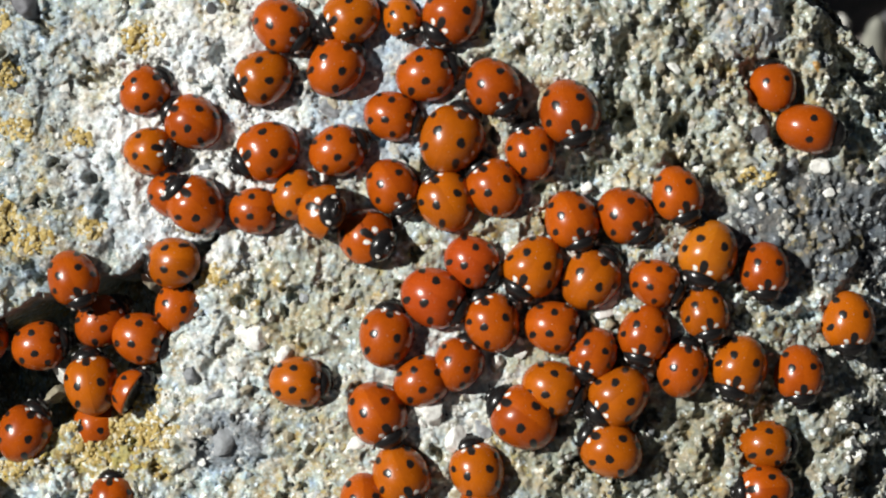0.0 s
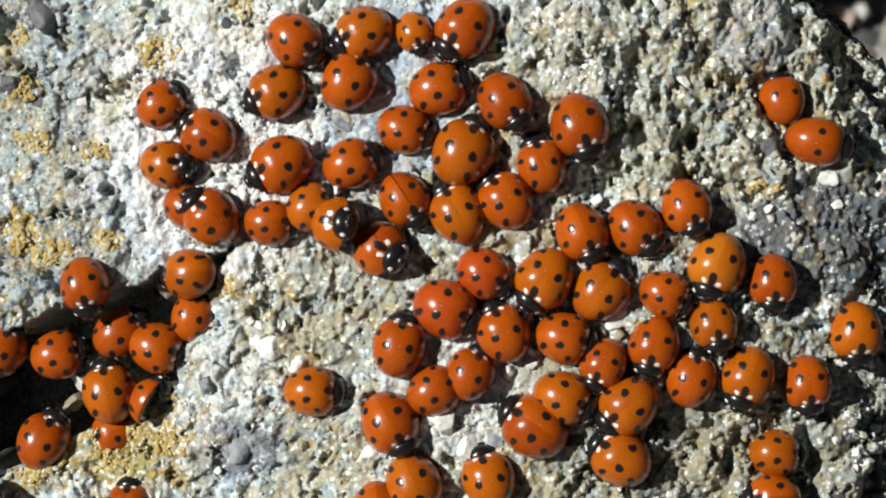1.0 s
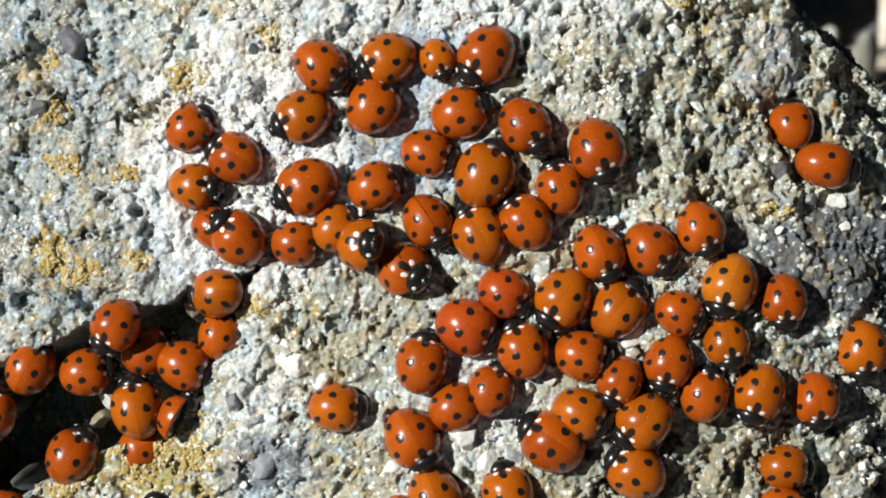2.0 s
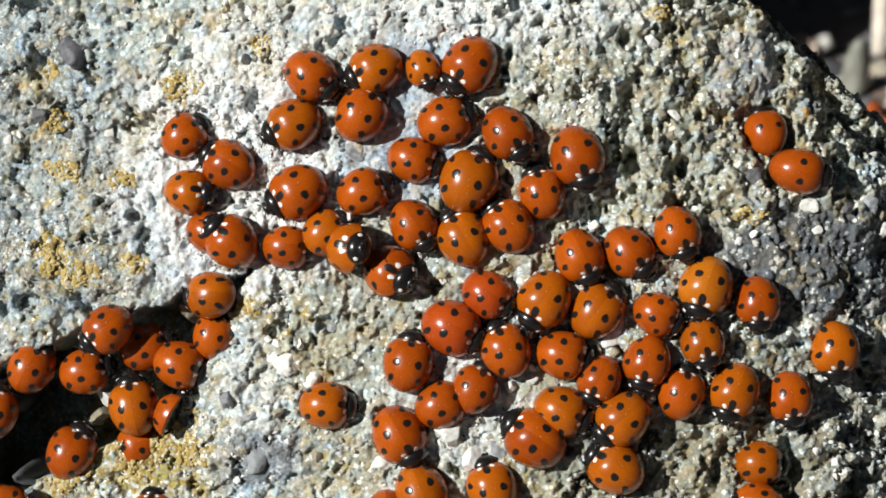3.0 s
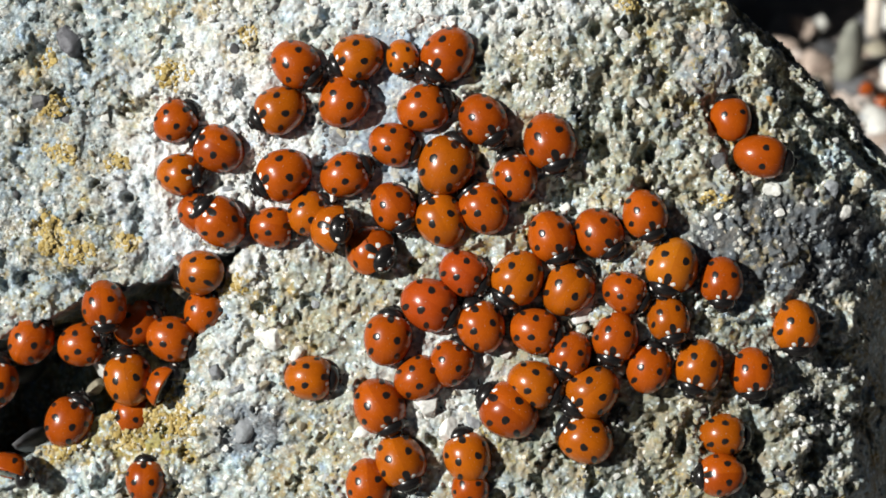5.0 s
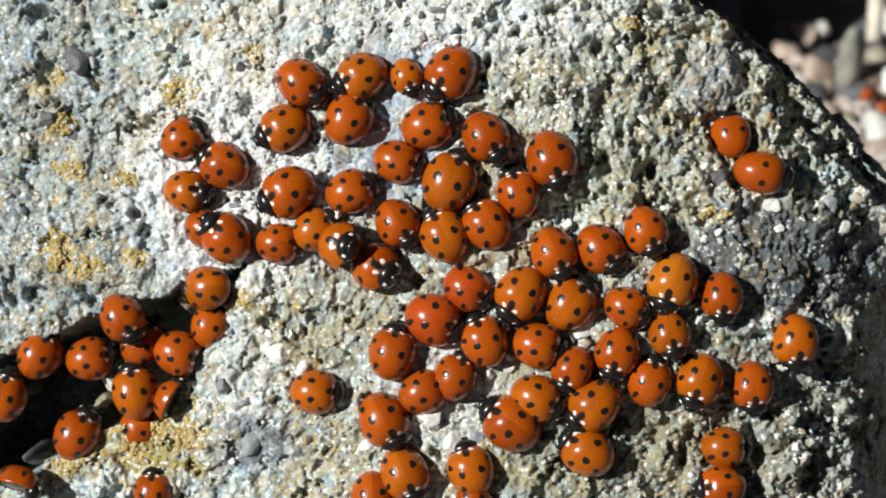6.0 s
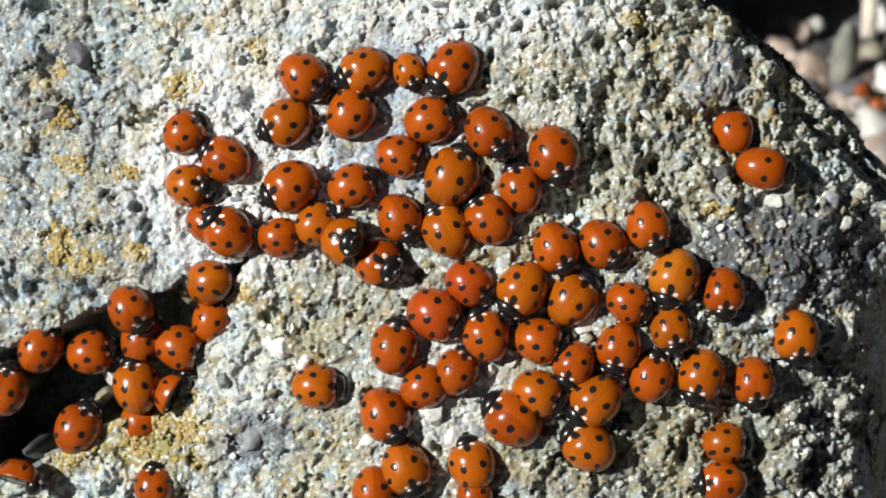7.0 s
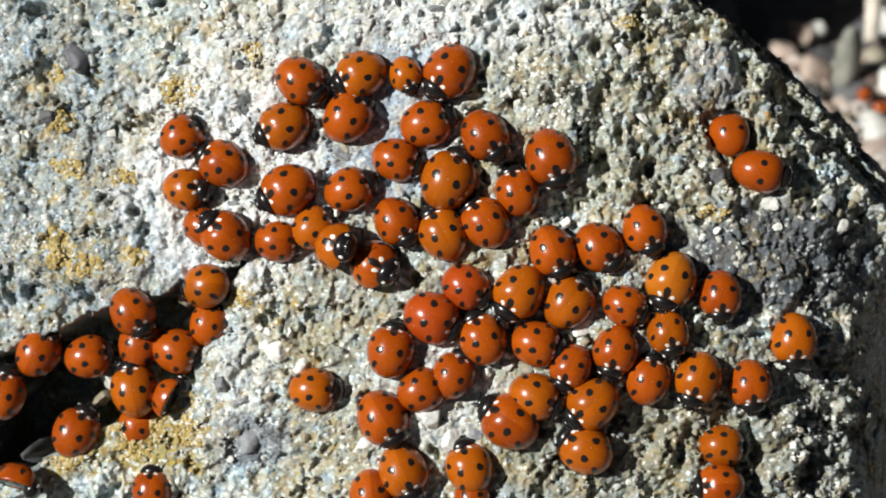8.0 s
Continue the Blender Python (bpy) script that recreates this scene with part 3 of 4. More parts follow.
def pod(x, y, z, sx, sy, sz, pitch=0.0, yaw=0.0, detail=3, flat=1.0):
    bm = bmesh.new()
    bmesh.ops.create_icosphere(bm, subdivisions=detail, radius=1.0)
    for vert in bm.verts:
        c = vert.co
        vert.co = Vector((c.x * sx, c.y * sy, (c.z if c.z > 0 else c.z * flat) * sz))
    bmesh.ops.transform(bm, matrix=Matrix.LocRotScale((x, y, z), Euler((0, radians(pitch), radians(yaw))), None), verts=bm.verts)
    return bm


def pod_mark(x, y, z, sx, sy, sz, pitch, toward, size, stretch=1.0):
    """A mark lying on the pod of the same measures, round the direction given."""
    bm = bmesh.new()
    toward = Vector(toward).normalized()
    a = toward.orthogonal().normalized()
    b = toward.cross(a)
    m = Matrix.LocRotScale((x, y, z), Euler((0, radians(pitch), 0)), None)
    rows = []
    for k in (0.5, 0.85, 1.0):
        row = []
        for i in range(12):
            e = 2 * math.pi * i / 12
            d = (toward + size * k * (math.cos(e) * a * stretch + math.sin(e) * b)).normalized() * (1.018 if k < 1 else 0.995)
            row.append(bm.verts.new(m @ Vector((d.x * sx, d.y * sy, d.z * sz))))
        rows.append(row)
    d = toward * 1.018
    mid = bm.verts.new(m @ Vector((d.x * sx, d.y * sy, d.z * sz)))
    for i in range(12):
        j = (i + 1) % 12
        bm.faces.new((mid, rows[0][i], rows[0][j]))
        for p, q in zip(rows, rows[1:]):
            bm.faces.new((p[i], q[i], q[j], p[j]))
    return bm


def limb(points, r0, r1, sides=6):
    """A jointed tapering limb through the points."""
    bm = bmesh.new()
    rows = []
    for i, p in enumerate(points):
        p = Vector(p)
        a, b = Vector(points[max(i - 1, 0)]), Vector(points[min(i + 1, len(points) - 1)])
        q = (b - a).to_track_quat("Z", "Y")
        r = r0 + (r1 - r0) * i / (len(points) - 1)
        rows.append([bm.verts.new(p + q @ Vector((r * math.cos(2 * math.pi * k / sides), r * math.sin(2 * math.pi * k / sides), 0))) for k in range(sides)])
    for p, q in zip(rows, rows[1:]):
        for k in range(sides):
            bm.faces.new((p[k], p[(k + 1) % sides], q[(k + 1) % sides], q[k]))
    bm.faces.new(rows[0][::-1])
    bm.faces.new(rows[-1])
    return bm


TONES = ("red", "orange-red", "orange", "amber-orange")


def build_ladybird(tone, two=False):
    """One beetle at the origin, head towards +x, standing on z = 0; two: of the kind with two spots."""
    root = new("ladybird")
    root.empty_display_size = 0.002
    shell = SHELLS[tone]
    part("body", pod(0, 0, RIM * 0.95, LONG * 0.93, WIDE * 0.93, 0.35 * MM), BLACK, root, "black underside")
    rng = random.Random(tone + 5)
    seven = ((-0.14, 0.43, 0.132, 0.122), (0.22, 0.82, 0.105, 0.085), (-0.64, 0.56, 0.115, 0.10))
    for side in (1, -1):
        case = part("wing_case", wing_case(side), shell, root)
        case["side"] = side
        for x, y, rx, ry in (((-0.02, 0.45, 0.125, 0.115),) if two else seven):
            part("spot", spot_patch(x * LONG, side * y * WIDE, rx * LONG, ry * LONG, 0.0, rng.uniform(0, 6)), SPOT, case, "black spot")
        if not two:
            part("pale_mark", spot_patch(0.665 * LONG, side * 0.26 * WIDE, 0.050 * LONG, 0.088 * LONG, side * 0.35), CREAM, case, "cream mark")
    if not two:
        part("spot", spot_patch(0.58 * LONG, 0, 0.155 * LONG, 0.135 * LONG, 0.0, 1.0), SPOT, root, "black spot at the shield")
    cap = (0.715 * LONG, 0, RIM - 0.22 * MM, 1.24 * MM, 1.82 * MM, 1.60 * MM, 22)
    shield = part("pronotum", pod(*cap), BLACK, root, "glossy black pronotum")
    x = 0.69 * LONG + 0.40 * MM
    brow = (x + 0.84 * MM, 0, RIM - 0.15 * MM, 0.48 * MM, 0.78 * MM, 0.52 * MM, 35)
    head = part("head", pod(*brow, 0, 2), BLACK, root, "black head")
    for side in (1, -1):
        part("pale_mark", pod_mark(*cap, (0.50, side * 0.76, 0.42), 0.20, 0.8), CREAM, shield, "cream corner mark")
        part("eye", pod(x + 1.0 * MM, side * 0.60 * MM, RIM - 0.05 * MM, 0.2 * MM, 0.18 * MM, 0.2 * MM, 0, 0, 2), BLACK, head)
        part("face_mark", pod_mark(*brow, (0.45, side * 0.45, 0.75), 0.055), CREAM, head, "cream face mark")
        y = x + 1.2 * MM
        part("antenna", limb([(y, side * 0.36 * MM, RIM - 0.15 * MM), (y + 0.22 * MM, side * 0.6 * MM, RIM - 0.12 * MM), (y + 0.4 * MM, side * 0.85 * MM, RIM - 0.25 * MM)], 0.05 * MM, 0.07 * MM), BLACK, root, "thin dark antenna")
        for base, knee, foot in ((0.55, 0.72, 0.8), (0.12, 0.1, 0.04), (-0.35, -0.52, -0.66)):
            wide = math.sqrt(1 - foot * foot * 0.9)
            part("leg", limb([(base * LONG, side * 0.5 * WIDE, 0.4 * MM), (knee * LONG, side * 0.86 * wide * WIDE, 0.5 * MM), (0.5 * (knee + foot) * LONG, side * 0.98 * wide * WIDE, 0.2 * MM), (foot * LONG, side * 1.06 * wide * WIDE, 0.0)], 0.18 * MM, 0.07 * MM), BLACK, root, "black leg")
    return root


LEAN = 0.16  # the beetles stand a little more upright than the face


def smooth_height(u, v):
    return sum(relief(u + a, v + b) for a in (-1.6, 0, 1.6) for b in (-1.6, 0, 1.6)) / 9


def stand(u, v, heading, lift=0.0, pitch=0.0, bank=0.0, flat=0.2, at=None):
    """Pose on the face: heading in degrees from u towards v, pitch lifts the head, bank leans to its left; at: the height of its feet."""
    h = 2.2
    nu, nv = relief(u - h, v) - relief(u + h, v), relief(u, v - h) - relief(u, v + h)
    edge = (drop(u + h, v) - drop(u - h, v)) / (2 * h), (drop(u, v + h) - drop(u, v - h)) / (2 * h)
    normal = Vector((flat * nu / (2 * h) + 0.1 * edge[0], flat * nv / (2 * h) + 0.1 * edge[1] + LEAN, 1)).normalized()
    normal = FACE.to_3x3() @ normal
    ahead = FACE.to_3x3() @ Vector((math.cos(radians(heading)), math.sin(radians(heading)), 0))
    left = normal.cross(ahead).normalized()
    ahead = left.cross(normal)
    turn = Matrix((ahead, left, normal)).transposed().to_4x4()
    if at is not None:
        place = FACE @ Vector((u * MM, v * MM, at * MM))
    else:
        place = face_point(u, v, smooth_height(u, v) + 0.2 + lift)
    return Matrix.Translation(place) @ turn @ pose(0, 0, 0, bank, -pitch, 0)


PROTOTYPES = [build_ladybird(k) for k in range(4)]
USED = [False] * 4


def ladybird(u, v, heading, size, tone, lift=0.0, pitch=0.0, bank=0.0, label="", at=None):
    """size: the length of the wing cases in mm."""
    m = stand(u, v, heading, lift, pitch, bank, 0.2 if at is None else 0.0, at)
    if USED[tone]:
        ob = copy_thing(PROTOTYPES[tone], m)
    else:
        ob, USED[tone] = PROTOTYPES[tone], True
        ob.matrix_basis = m
    s = size / 6.3
    ob.scale = (s, s, s)
    text = label or f"glossy {TONES[tone]} seven-spotted ladybird resting on the rock"
    return tagged(ob, text, "ladybird", "ladybirds on the boulder")


ladybird(-37.1, 12.7, 37, 6.14, 1)
ladybird(-31.6, 9.0, 150, 6.97, 1)
ladybird(-20.9, 20.1, -39, 6.80, 1)
ladybird(-12.9, 21.0, -155, 6.89, 2)
ladybird(-14.5, 15.3, 53, 7.10, 1)
ladybird(-23.3, 14.0, -154, 7.04, 2)
ladybird(-3.8, 14.4, 16, 7.03, 1)
ladybird(4.0, 12.7, -57, 6.94, 1, pitch=3)
ladybird(-0.8, 21.3, -129, 7.45, 1, pitch=3)
ladybird(-6.7, 20.9, -70, 4.91, 2, pitch=3)
ladybird(-7.9, 9.5, -18, 6.45, 1)
ladybird(-0.9, 6.9, 61, 8.08, 2)
ladybird(8.3, 5.3, 107, 6.49, 1)
ladybird(12.9, 9.7, -72, 7.67, 1, pitch=3)
ladybird(-36.4, 5.5, -8, 6.30, 2, pitch=24)
ladybird(-22.8, 5.4, -151, 7.51, 1)
ladybird(-14.3, 5.5, 23, 6.58, 1)
ladybird(-24.0, -1.6, -4, 6.15, 1)
ladybird(-19.1, 0.3, 33, 6.29, 2)
fidget = ladybird(-7.9, 1.1, -58, 6.63, 1, pitch=3)
ladybird(-1.7, -0.4, 120, 7.27, 2)
ladybird(4.0, 1.1, 127, 7.08, 1)
ladybird(13.2, -2.9, -67, 6.94, 1, pitch=3)
ladybird(19.6, -2.3, -50, 6.91, 1, pitch=3)
ladybird(25.6, 0.1, -70, 6.61, 1, pitch=3)
ladybird(29.3, -6.8, -110, 7.57, 3, pitch=3)
ladybird(36.0, -8.8, -91, 6.49, 1, pitch=3)
ladybird(46.4, -15.0, -90, 7.16, 2, pitch=3)
ladybird(1.5, -7.7, -32, 6.60, 0)
ladybird(-3.0, -11.9, -28, 7.69, 0)
ladybird(8.6, -8.4, -124, 7.47, 2, pitch=3)
ladybird(15.5, -9.6, 50, 7.39, 2)
ladybird(23.1, -10.2, -28, 6.13, 1)
ladybird(28.9, -13.9, -78, 6.31, 2, pitch=12)
ladybird(21.8, -16.3, -104, 6.77, 1, pitch=3)
ladybird(15.7, -18.6, -116, 6.15, 1, pitch=3)
ladybird(3.7, -14.6, 114, 7.07, 1)
ladybird(-8.7, -16.3, 79, 7.11, 1)
ladybird(-0.2, -19.6, 62, 6.48, 1)
ladybird(-4.4, -21.7, 23, 6.62, 1)
ladybird(11.1, -15.4, -14, 6.76, 1)
ladybird(-19.1, -21.8, -3, 6.65, 2)
ladybird(-9.8, -25.7, -60, 7.56, 1, pitch=3)
ladybird(11.0, -22.6, -24, 7.07, 2)
ladybird(7.4, -26.0, 145, 8.10, 1)
ladybird(18.6, -23.6, -141, 7.41, 2)
ladybird(17.8, -29.8, 146, 7.46, 2)
ladybird(26.3, -20.2, 77, 6.65, 1)
ladybird(33.1, -20.2, -111, 7.14, 2, pitch=3)
ladybird(40.4, -21.1, -86, 6.64, 1, pitch=3)
ladybird(36.9, -29.6, -2, 6.40, 2)
ladybird(36.3, -35.0, -176, 6.55, 1)
ladybird(-7.0, -33.1, -68, 7.41, 2, pitch=3)
ladybird(2.0, -32.3, 108, 7.09, 2)
ladybird(-11.3, -36.3, -84, 6.9, 1)
ladybird(2.4, -36.6, -90, 5.6, 1)
ladybird(-41.7, -35.9, 90, 6.12, 1)
ladybird(-33.7, -7.7, 178, 6.7, 2, pitch=-28, at=-2.2)

# two of another kind, with one spot on each wing case
TWO = "smooth orange-red ladybird with one spot on each wing case"
pair = build_ladybird(1, True)
for u, v, heading, size, thin, bank in ((37.5, 13.3, 98, 6.3, 1.0, 0), (41.6, 8.2, -12, 7.6, 0.86, 14)):
    m = stand(u, v, heading, 0.8, -8, bank)
    ob = copy_thing(pair, m) if size > 7 else pair
    ob.matrix_basis = m
    ob.scale = (size / 6.5, thin * size / 6.5, 0.9 * size / 6.5)
    tagged(ob, TWO, "ladybird", "ladybirds on the boulder")

# in the hollow, on broken stones
def rubble(u, v, top):
    tall = 8.0 + 0.75 * max(0.0, -40 - u)
    bm = lump(int(u * 31 + v * 17), 2.1 * MM, 1.9 * MM, tall * MM)
    bmesh.ops.transform(bm, matrix=Matrix.Translation((u * MM, v * MM, (top - 0.8 * tall) * MM)), verts=bm.verts)
    # supports added under the beetles; the dark stone colour stands in for the hollow's shade
    part("stone", bm, DARK, boulder, "added support stone in the hollow, coloured dark for the shade there")


IN = "glossy orange-red ladybird down in the shaded rock hollow"
climber = ladybird(-47.8, -12.2, -112, 6.6, 1, at=-2.4, label="orange-red ladybird climbing about the rim of the hollow")
crawler = ladybird(-43.0, -15.0, 30, 6.7, 1, at=-6.6, label="dark orange-red ladybird crawling in the shade of the hollow")
ladybird(-57.6, -17.0, 60, 6.68, 1, at=-7.2, label=IN)
ladybird(-50.6, -17.6, 10, 6.57, 1, at=-7.6, label=IN)
ladybird(-44.1, -22.0, 100, 7.21, 2, at=-5.2, label=IN)
ladybird(-38.0, -16.7, -20, 6.78, 1, at=-4.6, label=IN)
ladybird(-33.7, -12.8, 70, 5.94, 1, at=-4.4, label=IN)
ladybird(-52.4, -28.0, 60, 7.00, 1, at=-7.0, label=IN)
ladybird(-43.9, -27.2, 200, 5.94, 1, at=-8.0, label=IN)
ladybird(-62.4, -22.8, 80, 6.68, 1, at=-7.0, label=IN)
ladybird(-60.4, -35.4, -14, 6.3, 1, 0, 0, -98, "orange-red ladybird tipped on its side in the hollow", at=-4.5)
ladybird(-38.4, -23.2, 60, 5.8, 1, 0, 0, -98, "orange ladybird tipped on its side against the rim", at=-3.6)
rubble(-57.6, -17.0, -7.2)
rubble(-50.6, -17.6, -7.6)
rubble(-44.1, -22.0, -5.2)
rubble(-38.0, -16.7, -4.6)
rubble(-34.5, -12.5, -4.4)
rubble(-52.4, -28.0, -7.0)
rubble(-62.4, -22.8, -7.0)
rubble(-59.1, -31.4, -4.5)
rubble(-44.0, -15.6, -6.4)

# neighbours that jostle
ladybird(-34.0, 0.3, -25, 5.8, 1, label="orange-red ladybird half under its neighbour")
under = ladybird(-31.3, -0.7, 138, 7.2, 1, 0.9, 24, label="orange-red ladybird climbing on its neighbour")
RIDER = (-15.3, -1.9)
rider = ladybird(RIDER[0], RIDER[1], 0, 7.2, 2, 2.2, 72, label="orange ladybird clambering over its neighbours")
ladybird(-10.6, -4.9, -33, 7.4, 1, 0.3, 42, label="orange-red ladybird with its black head showing")


# ---- ground and stones behind ----
def build_ground():
    bm = bmesh.new()
    rings = [0.0] + [0.02 * 1.16 ** k for k in range(72)]
    spokes, rows = 72, []
    for r in rings[1:]:
        row = []
        for i in range(spokes):
            a = 2 * math.pi * i / spokes
            x, y = r * math.cos(a), r * math.sin(a)
            z = GROUND + 0.012 * noise.fractal(Vector((x * 9, y * 9, 0)), 0.8, 2.0, 5) * min(1, 3 / (1 + r))
            row.append(bm.verts.new((x, y, z)))
        rows.append(row)
    mid = bm.verts.new((0, 0, GROUND))
    for i in range(spokes):
        j = (i + 1) % spokes
        bm.faces.new((mid, rows[0][i], rows[0][j]))
        for p, q in zip(rows, rows[1:]):
            bm.faces.new((p[i], q[i], q[j], p[j]))
    ob = part("ground", bm, EARTH, None)
    return tagged(ob, "dry stony brown earth round the boulder", "ground", kind="structure")


def pebble(x, y, sx, sy, sz, turn, material, label="pale weathered pebble lying on the dry ground", seed=None):
    bm = lump(int(x * 991 + y * 577) if seed is None else seed, sx / 2, sy / 2, sz / 2, 2, 0.3)
    ob = part("pebble", bm, material, None)
    ob.matrix_world = pose(x, y, GROUND + sz * 0.33, 0, 0, turn)
    return tagged(ob, label, "pebble", "pebbles behind the boulder")


ground = build_ground()
rng = random.Random(11)
for k in range(260):
    near = k < 150
    x, y = (rng.uniform(0.05, 0.13), rng.uniform(0.15, 0.27)) if near else (rng.uniform(0.0, 0.3), rng.uniform(0.12, 0.5))
    if x < 0.1 and y > 0.224:
        continue
    s = rng.uniform(0.004, 0.011) if near else rng.uniform(0.007, 0.018)
    pebble(x, y, s * rng.uniform(0.9, 1.6), s, s * rng.uniform(0.6, 0.95), rng.uniform(0, 180), rng.choice((PEBBLE, PEBBLE, PEBBLE, TAN, TAN, DARK)), seed=k)
for k in range(90):
    x, y, s = rng.uniform(0.074, 0.118), rng.uniform(0.182, 0.238), rng.uniform(0.005, 0.011)
    if x < 0.1 and y > 0.222:
        continue
    pebble(x, y, s * rng.uniform(0.9, 1.5), s, s * rng.uniform(0.55, 0.9), rng.uniform(0, 180), rng.choice((PEBBLE, PEBBLE, PEBBLE, PEBBLE, PEBBLE, TAN, TAN, QUARTZ)), seed=700 + k)
# unseen rock added behind the boulder; its shadow darkens the far ground
pebble(-0.0750, 0.2075, 0.1700, 0.1500, 0.3000, 20, DARK, "tall dark grey rock added out of view to shade the ground", 500).name = "rock"
pebble(0.0928, 0.2130, 0.0100, 0.0120, 0.0290, 15, GREENISH, "upright grey-green stone among pale pebbles", 501)
pebble(0.0890, 0.2330, 0.0060, 0.0060, 0.0080, 40, QUARTZ, "chalky white stone among pale pebbles", 502)
pebble(0.0848, 0.2325, 0.0110, 0.0048, 0.0070, -45, PINK, "long pinkish brown stone on the dry ground", 503)
pebble(0.0795, 0.2255, 0.0100, 0.0070, 0.0080, -30, PINK, "pale pinkish stone on the dry ground", 504)
pebble(0.1025, 0.2120, 0.0090, 0.0150, 0.0090, 10, QUARTZ, "chalky white stone among pale pebbles", 505)
pebble(0.0862, 0.2180, 0.0090, 0.0110, 0.0080, 0, PINK, "pale pinkish stone on the dry ground", 506)
pebble(0.1070, 0.2360, 0.0120, 0.0110, 0.0110, 10, QUARTZ, "chalky white stone beside a twig", 507)
pebble(0.0970, 0.1995, 0.0070, 0.0060, 0.0060, 10, SLATE, "bluish grey pebble among pale stones", 508)
pebble(0.1000, 0.1900, 0.0160, 0.0110, 0.0070, 30, PINK, "pale pinkish stone on the dry ground", 509)
for k in range(26):
    x, y, s = rng.uniform(0.081, 0.1), rng.uniform(0.198, 0.222), rng.uniform(0.005, 0.009)
    pebble(x, y, s * rng.uniform(1.0, 1.5), s, s * rng.uniform(0.5, 0.8), rng.uniform(0, 180), rng.choice((PINK, PINK, PEBBLE)), seed=900 + k)
twig = part("twig", limb([(0.1045, 0.255, GROUND + 0.010), (0.1030, 0.242, GROUND + 0.014), (0.1010, 0.2305, GROUND + 0.014), (0.1000, 0.222, GROUND + 0.009)], 0.0026, 0.0018, 10), BARK, None)
tagged(twig, "bleached dry twig lying on the pebbles", "twig")
for x, y, turn in ((0.0965, 0.2040, 40), (0.0995, 0.1990, 150)):
    far = copy_thing(PROTOTYPES[1], pose(x, y, GROUND + 0.0075, 18, 0, turn))
    far.scale = (0.62, 0.62, 0.62)
    tagged(far, "orange-red ladybird on the stony ground", "ladybird", "ladybirds on the ground")

# ---- grains and bedded stones of the boulder ----
clast(-24.2, -15.9, 4.6, 4.2, 50, QUARTZ, height=0.34, label="white quartz lump")
clast(-22.6, -14.1, 2.0, 1.6, 70, QUARTZ, height=0.50, label="white quartz lump")
clast(-20.8, -18.2, 3.6, 3.0, 40, QUARTZ, height=0.34, label="white quartz lump")
clast(-26.2, -16.8, 1.6, 1.3, 0, QUARTZ, height=0.50, label="white quartz lump")
clast(18.0, -12.1, 6.0, 4.4, 30, QUARTZ, height=0.30, label="white quartz lump")
clast(-3.4, -25.3, 5.0, 4.2, 60, QUARTZ, height=0.50, label="white quartz lump")
clast(-0.6, -28.6, 3.6, 4.2, 20, QUARTZ, height=0.40, label="white quartz lump")
clast(-12.4, -29.6, 4.4, 2.6, 20, QUARTZ, height=0.30, label="white quartz lump")
clast(-29.9, 3.6, 2.6, 2.0, 10, SLATE, height=0.50, label="blue-grey bedded stone")
clast(-16.4, 2.5, 2.6, 2.0, 80, QUARTZ, height=1.30, label="white quartz lump")
clast(-51.8, 23.6, 4.4, 5.4, 15, NODULE, height=0.6, label="dark grey bedded stone")
clast(-55.9, 15.5, 3.2, 2.8, 0, DARK, height=0.50, label="dark grey bedded stone")
clast(-32.0, -21.0, 3.6, 2.8, 20, SLATE, height=0.50, label="blue-grey bedded stone")
clast(-29.0, -23.2, 4.4, 2.2, 20, SLATE, height=0.50, label="blue-grey bedded stone")
clast(-25.8, -23.0, 2.8, 1.6, 30, TAN, height=0.50, label="tan bedded stone")
clast(-28.4, -28.8, 6.0, 4.4, 40, SLATE, height=0.25, label="blue-grey bedded stone")
clast(47.4, -29.7, 2.2, 2.2, 0, QUARTZ, height=0.70, label="white quartz lump")
clast(4.5, -19.5, 2.4, 1.8, 50, QUARTZ, height=0.50, label="white quartz lump")
clast(2.7, -27.3, 3.2, 2.0, -60, SLATE, height=0.50, label="blue-grey bedded stone")
clast(7.1, -18.4, 2.0, 1.4, 0, QUARTZ, height=0.50, label="white quartz lump")
clast(25.6, 18.6, 2.8, 2.2, 0, SLATE, height=0.50, label="blue-grey bedded stone")
clast(22.3, 24.5, 2.6, 2.2, 20, QUARTZ, height=0.50, label="white quartz lump")
clast(23.4, 30.4, 2.6, 2.2, 20, SLATE, height=0.50, label="blue-grey bedded stone")
clast(-2.5, 29.7, 3.2, 1.8, 0, SLATE, height=0.40, label="blue-grey bedded stone")
clast(-4.7, 29.1, 1.6, 1.6, 0, DARK, height=0.50, label="dark grey bedded stone")
clast(38.9, 3.8, 3.2, 2.6, 0, SLATE, height=0.50, label="blue-grey bedded stone")
clast(43.3, 4.1, 3.0, 2.6, 0, QUARTZ, height=0.40, label="white quartz lump")
clast(28.6, 3.4, 2.2, 1.6, 0, QUARTZ, height=0.50, label="white quartz lump")
clast(51.5, 3.8, 3.4, 2.6, 0, SLATE, height=0.40, label="blue-grey bedded stone")
clast(53.0, 0.8, 3.0, 2.4, 40, QUARTZ, height=0.35, label="white quartz lump")
clast(42.8, 16.0, 1.1, 1.9, 10, RUST, height=0.60, label="rust-stained crystal")
clast(36.0, 7.5, 2.8, 2.4, 0, DARK, height=0.40, label="dark grey bedded stone")
clast(14.9, 1.0, 2.6, 1.8, 70, QUARTZ, height=0.50, label="white quartz lump")
clast(16.7, 5.6, 2.0, 1.6, 0, QUARTZ, height=0.50, label="white quartz lump")
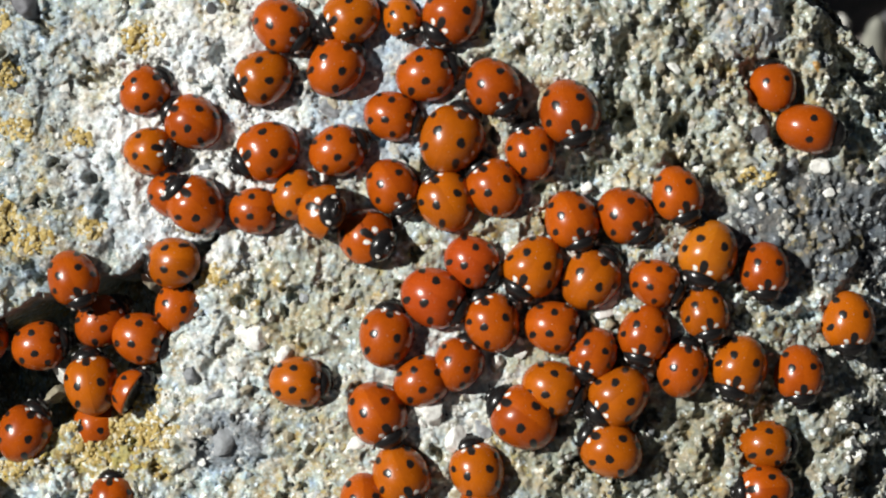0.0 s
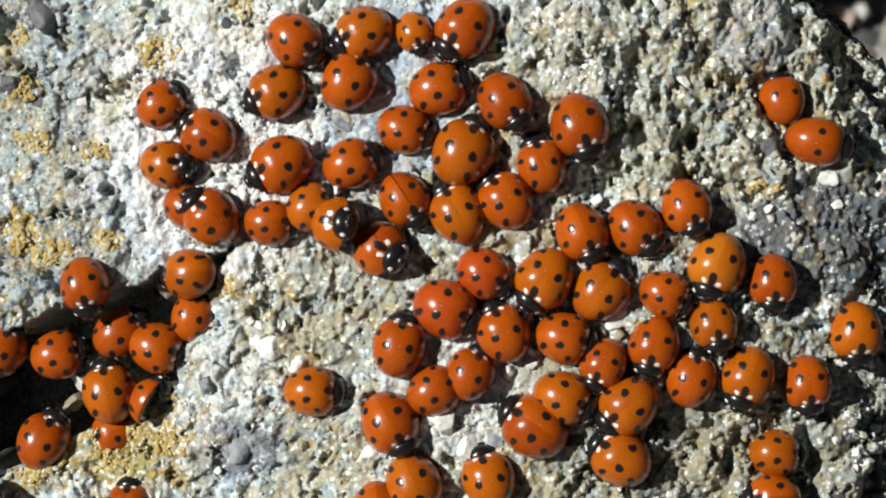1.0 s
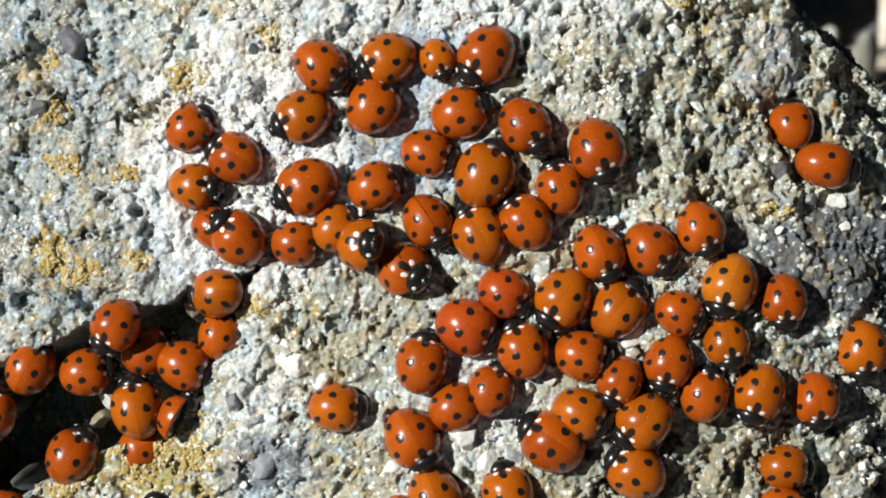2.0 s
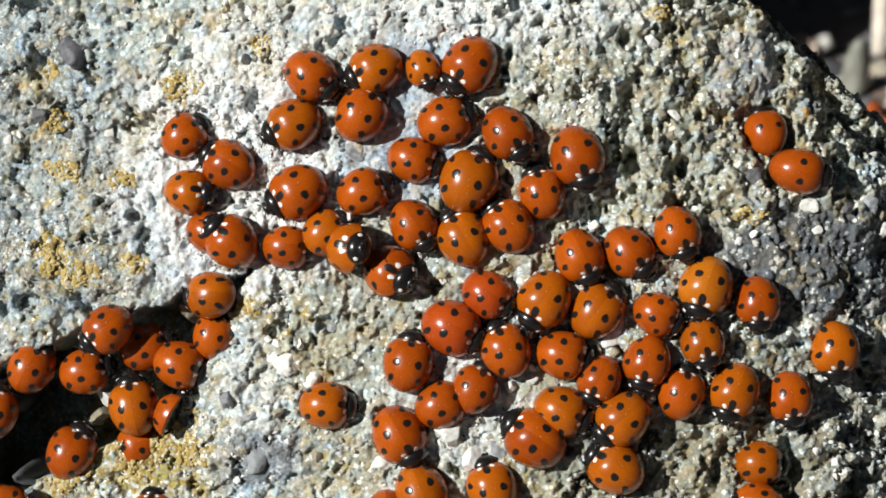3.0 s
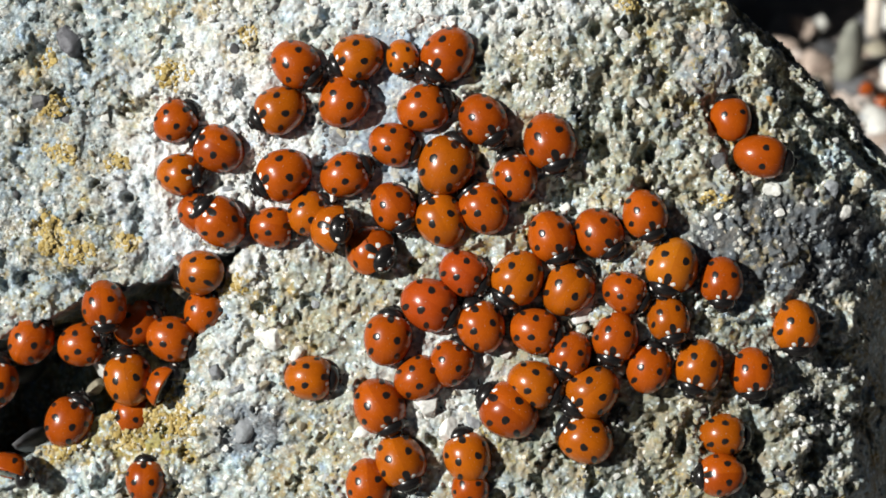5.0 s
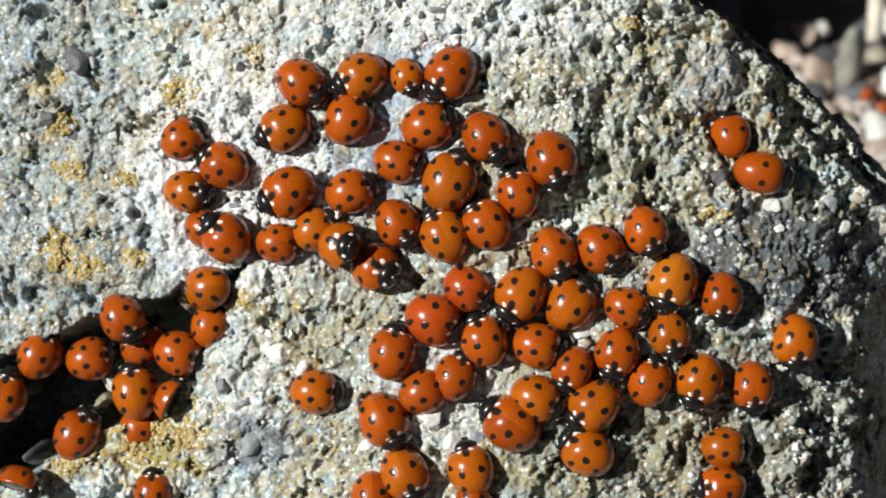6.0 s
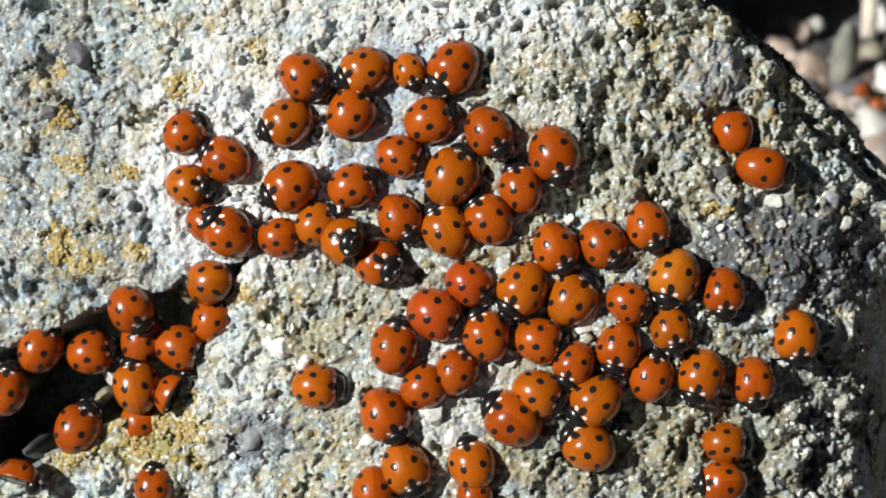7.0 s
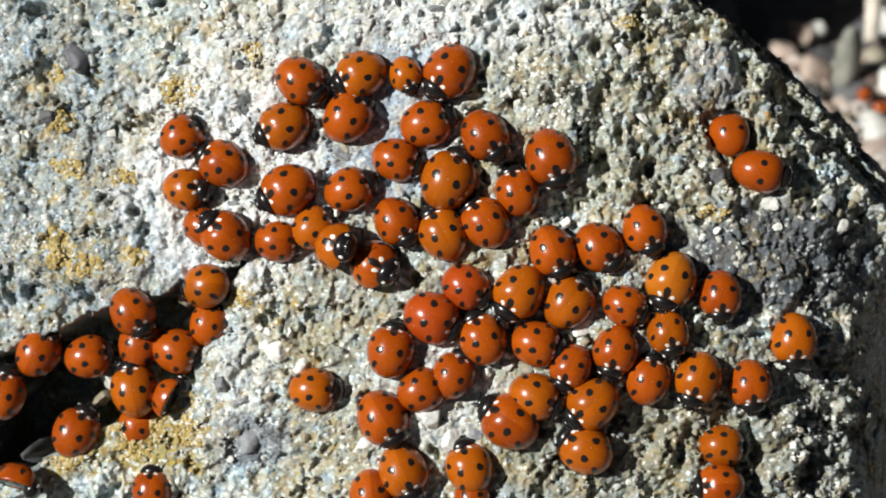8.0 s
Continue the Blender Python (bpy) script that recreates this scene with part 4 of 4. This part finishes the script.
clast(-47.8, -21.0, 7.0, 2.6, -52, QUARTZ, height=1.6, label="white broken stone in the hollow", at=-11.0)
clast(-38.4, -17.6, 4.4, 3.4, 30, SLATE, height=1.6, label="grey broken stone in the hollow", at=-10.0)
clast(-40.8, -14.6, 4.4, 3.0, 20, TAN, height=1.8, label="tan broken stone in the hollow", at=-10.5)
clast(-37.0, -9.4, 4.6, 3.0, -40, TAN, height=1.6, label="tan broken stone in the hollow", at=-8.0)
clast(-49.6, -23.5, 3.4, 2.2, 30, TAN, height=1.8, label="tan broken stone in the hollow", at=-11.0)
clast(-29.2, 22.3, 1.8, 1.8, 0, DARK, height=0.30, label="dark grey bedded stone")
clast(-38.8, 14.9, 2.2, 1.4, 0, QUARTZ, height=0.40, label="white quartz lump")
clast(-13.6, 28.2, 2.6, 2.0, 0, SLATE, height=0.40, label="blue-grey bedded stone")
clast(-10.7, 14.1, 3.0, 2.4, 0, SLATE, height=0.30, label="blue-grey bedded stone")
clast(-15.5, 10.4, 3.6, 2.6, 0, SLATE, height=0.30, label="blue-grey bedded stone")
rng = random.Random(23)
for k in range(190):
    u, v = rng.uniform(-64, 56), rng.uniform(-39, 34)
    size = rng.uniform(0.9, 1.9)
    if edge_distance(u, v) < 6:
        continue
    clast(u, v, size * rng.uniform(1, 1.4), size, rng.uniform(0, 180), rng.choice((QUARTZ, QUARTZ, SLATE, TAN, TAN, DARK)), "pebble_grain", rng.uniform(0.25, 0.45))
scatter_grains(4500, 3, 0.16, 0.55, "grain_litter", "loose pale and dark mineral grains on the rock", GRAIN)
scatter_grains(2600, 5, 0.28, 0.85, "chalky_crust", "crumbly chalk-white crust on the rock", CHALK, ((-28, 8, 9, 20), (-36, 18, 5, 8), (-32, 0, 6, 4), (-4, 29, 14, 5), (-33, -25, 4, 3), (-58, 0, 5, 3), (-3, -24, 7, 4), (12, 20, 7, 6), (50, -27, 4, 5)), 0.55, 0.62)
scatter_grains(2600, 8, 0.24, 0.50, "lichen", "ochre-yellow crusty lichen in patches on the rock", LICHEN, ((-40, -25.5, 5.5, 5), (-45, -28, 6, 3), (-55, -31, 5, 2.5), (-52.5, -4, 3.5, 3), (-56, -1.5, 2.5, 2), (-55, 21.5, 2, 2), (-54.5, 15, 2.5, 1.5), (-53, 8.5, 2.5, 1.5), (-45.5, 7, 2, 1.5), (-37.5, 19, 2.5, 2), (-44, -3, 2, 2), (-30, -9, 2, 2), (23.5, 28, 1.5, 1.0), (35.5, 2.5, 2, 1.2), (-27, 24.5, 1.5, 1.5)), 0.05, 0.42)


def motions():
    # the climber feels its way along the rim of the hollow, turns about and comes back
    rows = ((0.0, -45.9, -9.6, -66), (0.3, -46.2, -9.0, -68), (0.6, -46.5, -8.6, -74), (0.9, -46.5, -8.9, -80), (1.2, -46.9, -9.6, -86), (1.5, -46.4, -10.4, -95), (1.7, -46.3, -11.2, -108),
            (2.8, -47.2, -12.0, -139), (3.4, -47.4, -12.2, -142), (3.7, -47.8, -12.3, -130), (4.0, -47.2, -12.2, -112), (4.3, -47.0, -12.1, -99), (4.7, -47.2, -12.3, -92),
            (5.8, -45.7, -11.9, -62), (6.2, -45.3, -11.8, -55), (6.5, -44.7, -11.8, -52), (7.0, -44.6, -11.5, -53), (7.5, -44.4, -11.5, -55), (8.0, -44.0, -11.3, -56))
    walk(climber, [(t, stand(u, v, h, flat=0.0, at=-2.4)) for t, u, v, h in rows])
    rows = ((0.0, -42.9, -14.6, 40), (1.5, -42.8, -14.9, 35), (3.5, -42.5, -14.4, 20), (4.5, -42.6, -14.5, 25), (6.0, -43.2, -15.2, 60), (7.0, -43.4, -15.6, 75), (8.0, -43.4, -15.7, 78))
    walk(crawler, [(t, stand(u, v, h, flat=0.0, at=-6.4)) for t, u, v, h in rows])
    rows = ((0.0, 0.0, 0.0, 0), (1.5, 0.0, 0.1, 4), (3.5, 0.0, 0.0, 0), (4.5, 0.0, 0.0, 2), (5.8, 0.3, -0.1, -5), (6.5, 0.5, -0.2, -8), (8.0, 0.1, -0.5, -4))
    walk(rider, [(t, stand(RIDER[0] + u, RIDER[1] + v, h - 12, 2.2, 72)) for t, u, v, h in rows])
    # one lifts its wing cases a little and shuts them again
    for case, side in ((o, o["side"]) for o in fidget.children if "side" in o):
        hinge = Vector((0.8 * LONG, 0, RIM))
        rows = ((0.0, 0.0), (0.7, 0.0), (1.1, 0.7), (1.5, 1.0), (1.7, 0.8), (2.4, 0.0), (8.0, 0.0))
        walk(case, [(t, Matrix.Translation(hinge) @ pose(0, 0, 0, -side * a, 0, -side * a) @ Matrix.Translation(-hinge)) for t, a in rows])


motions()
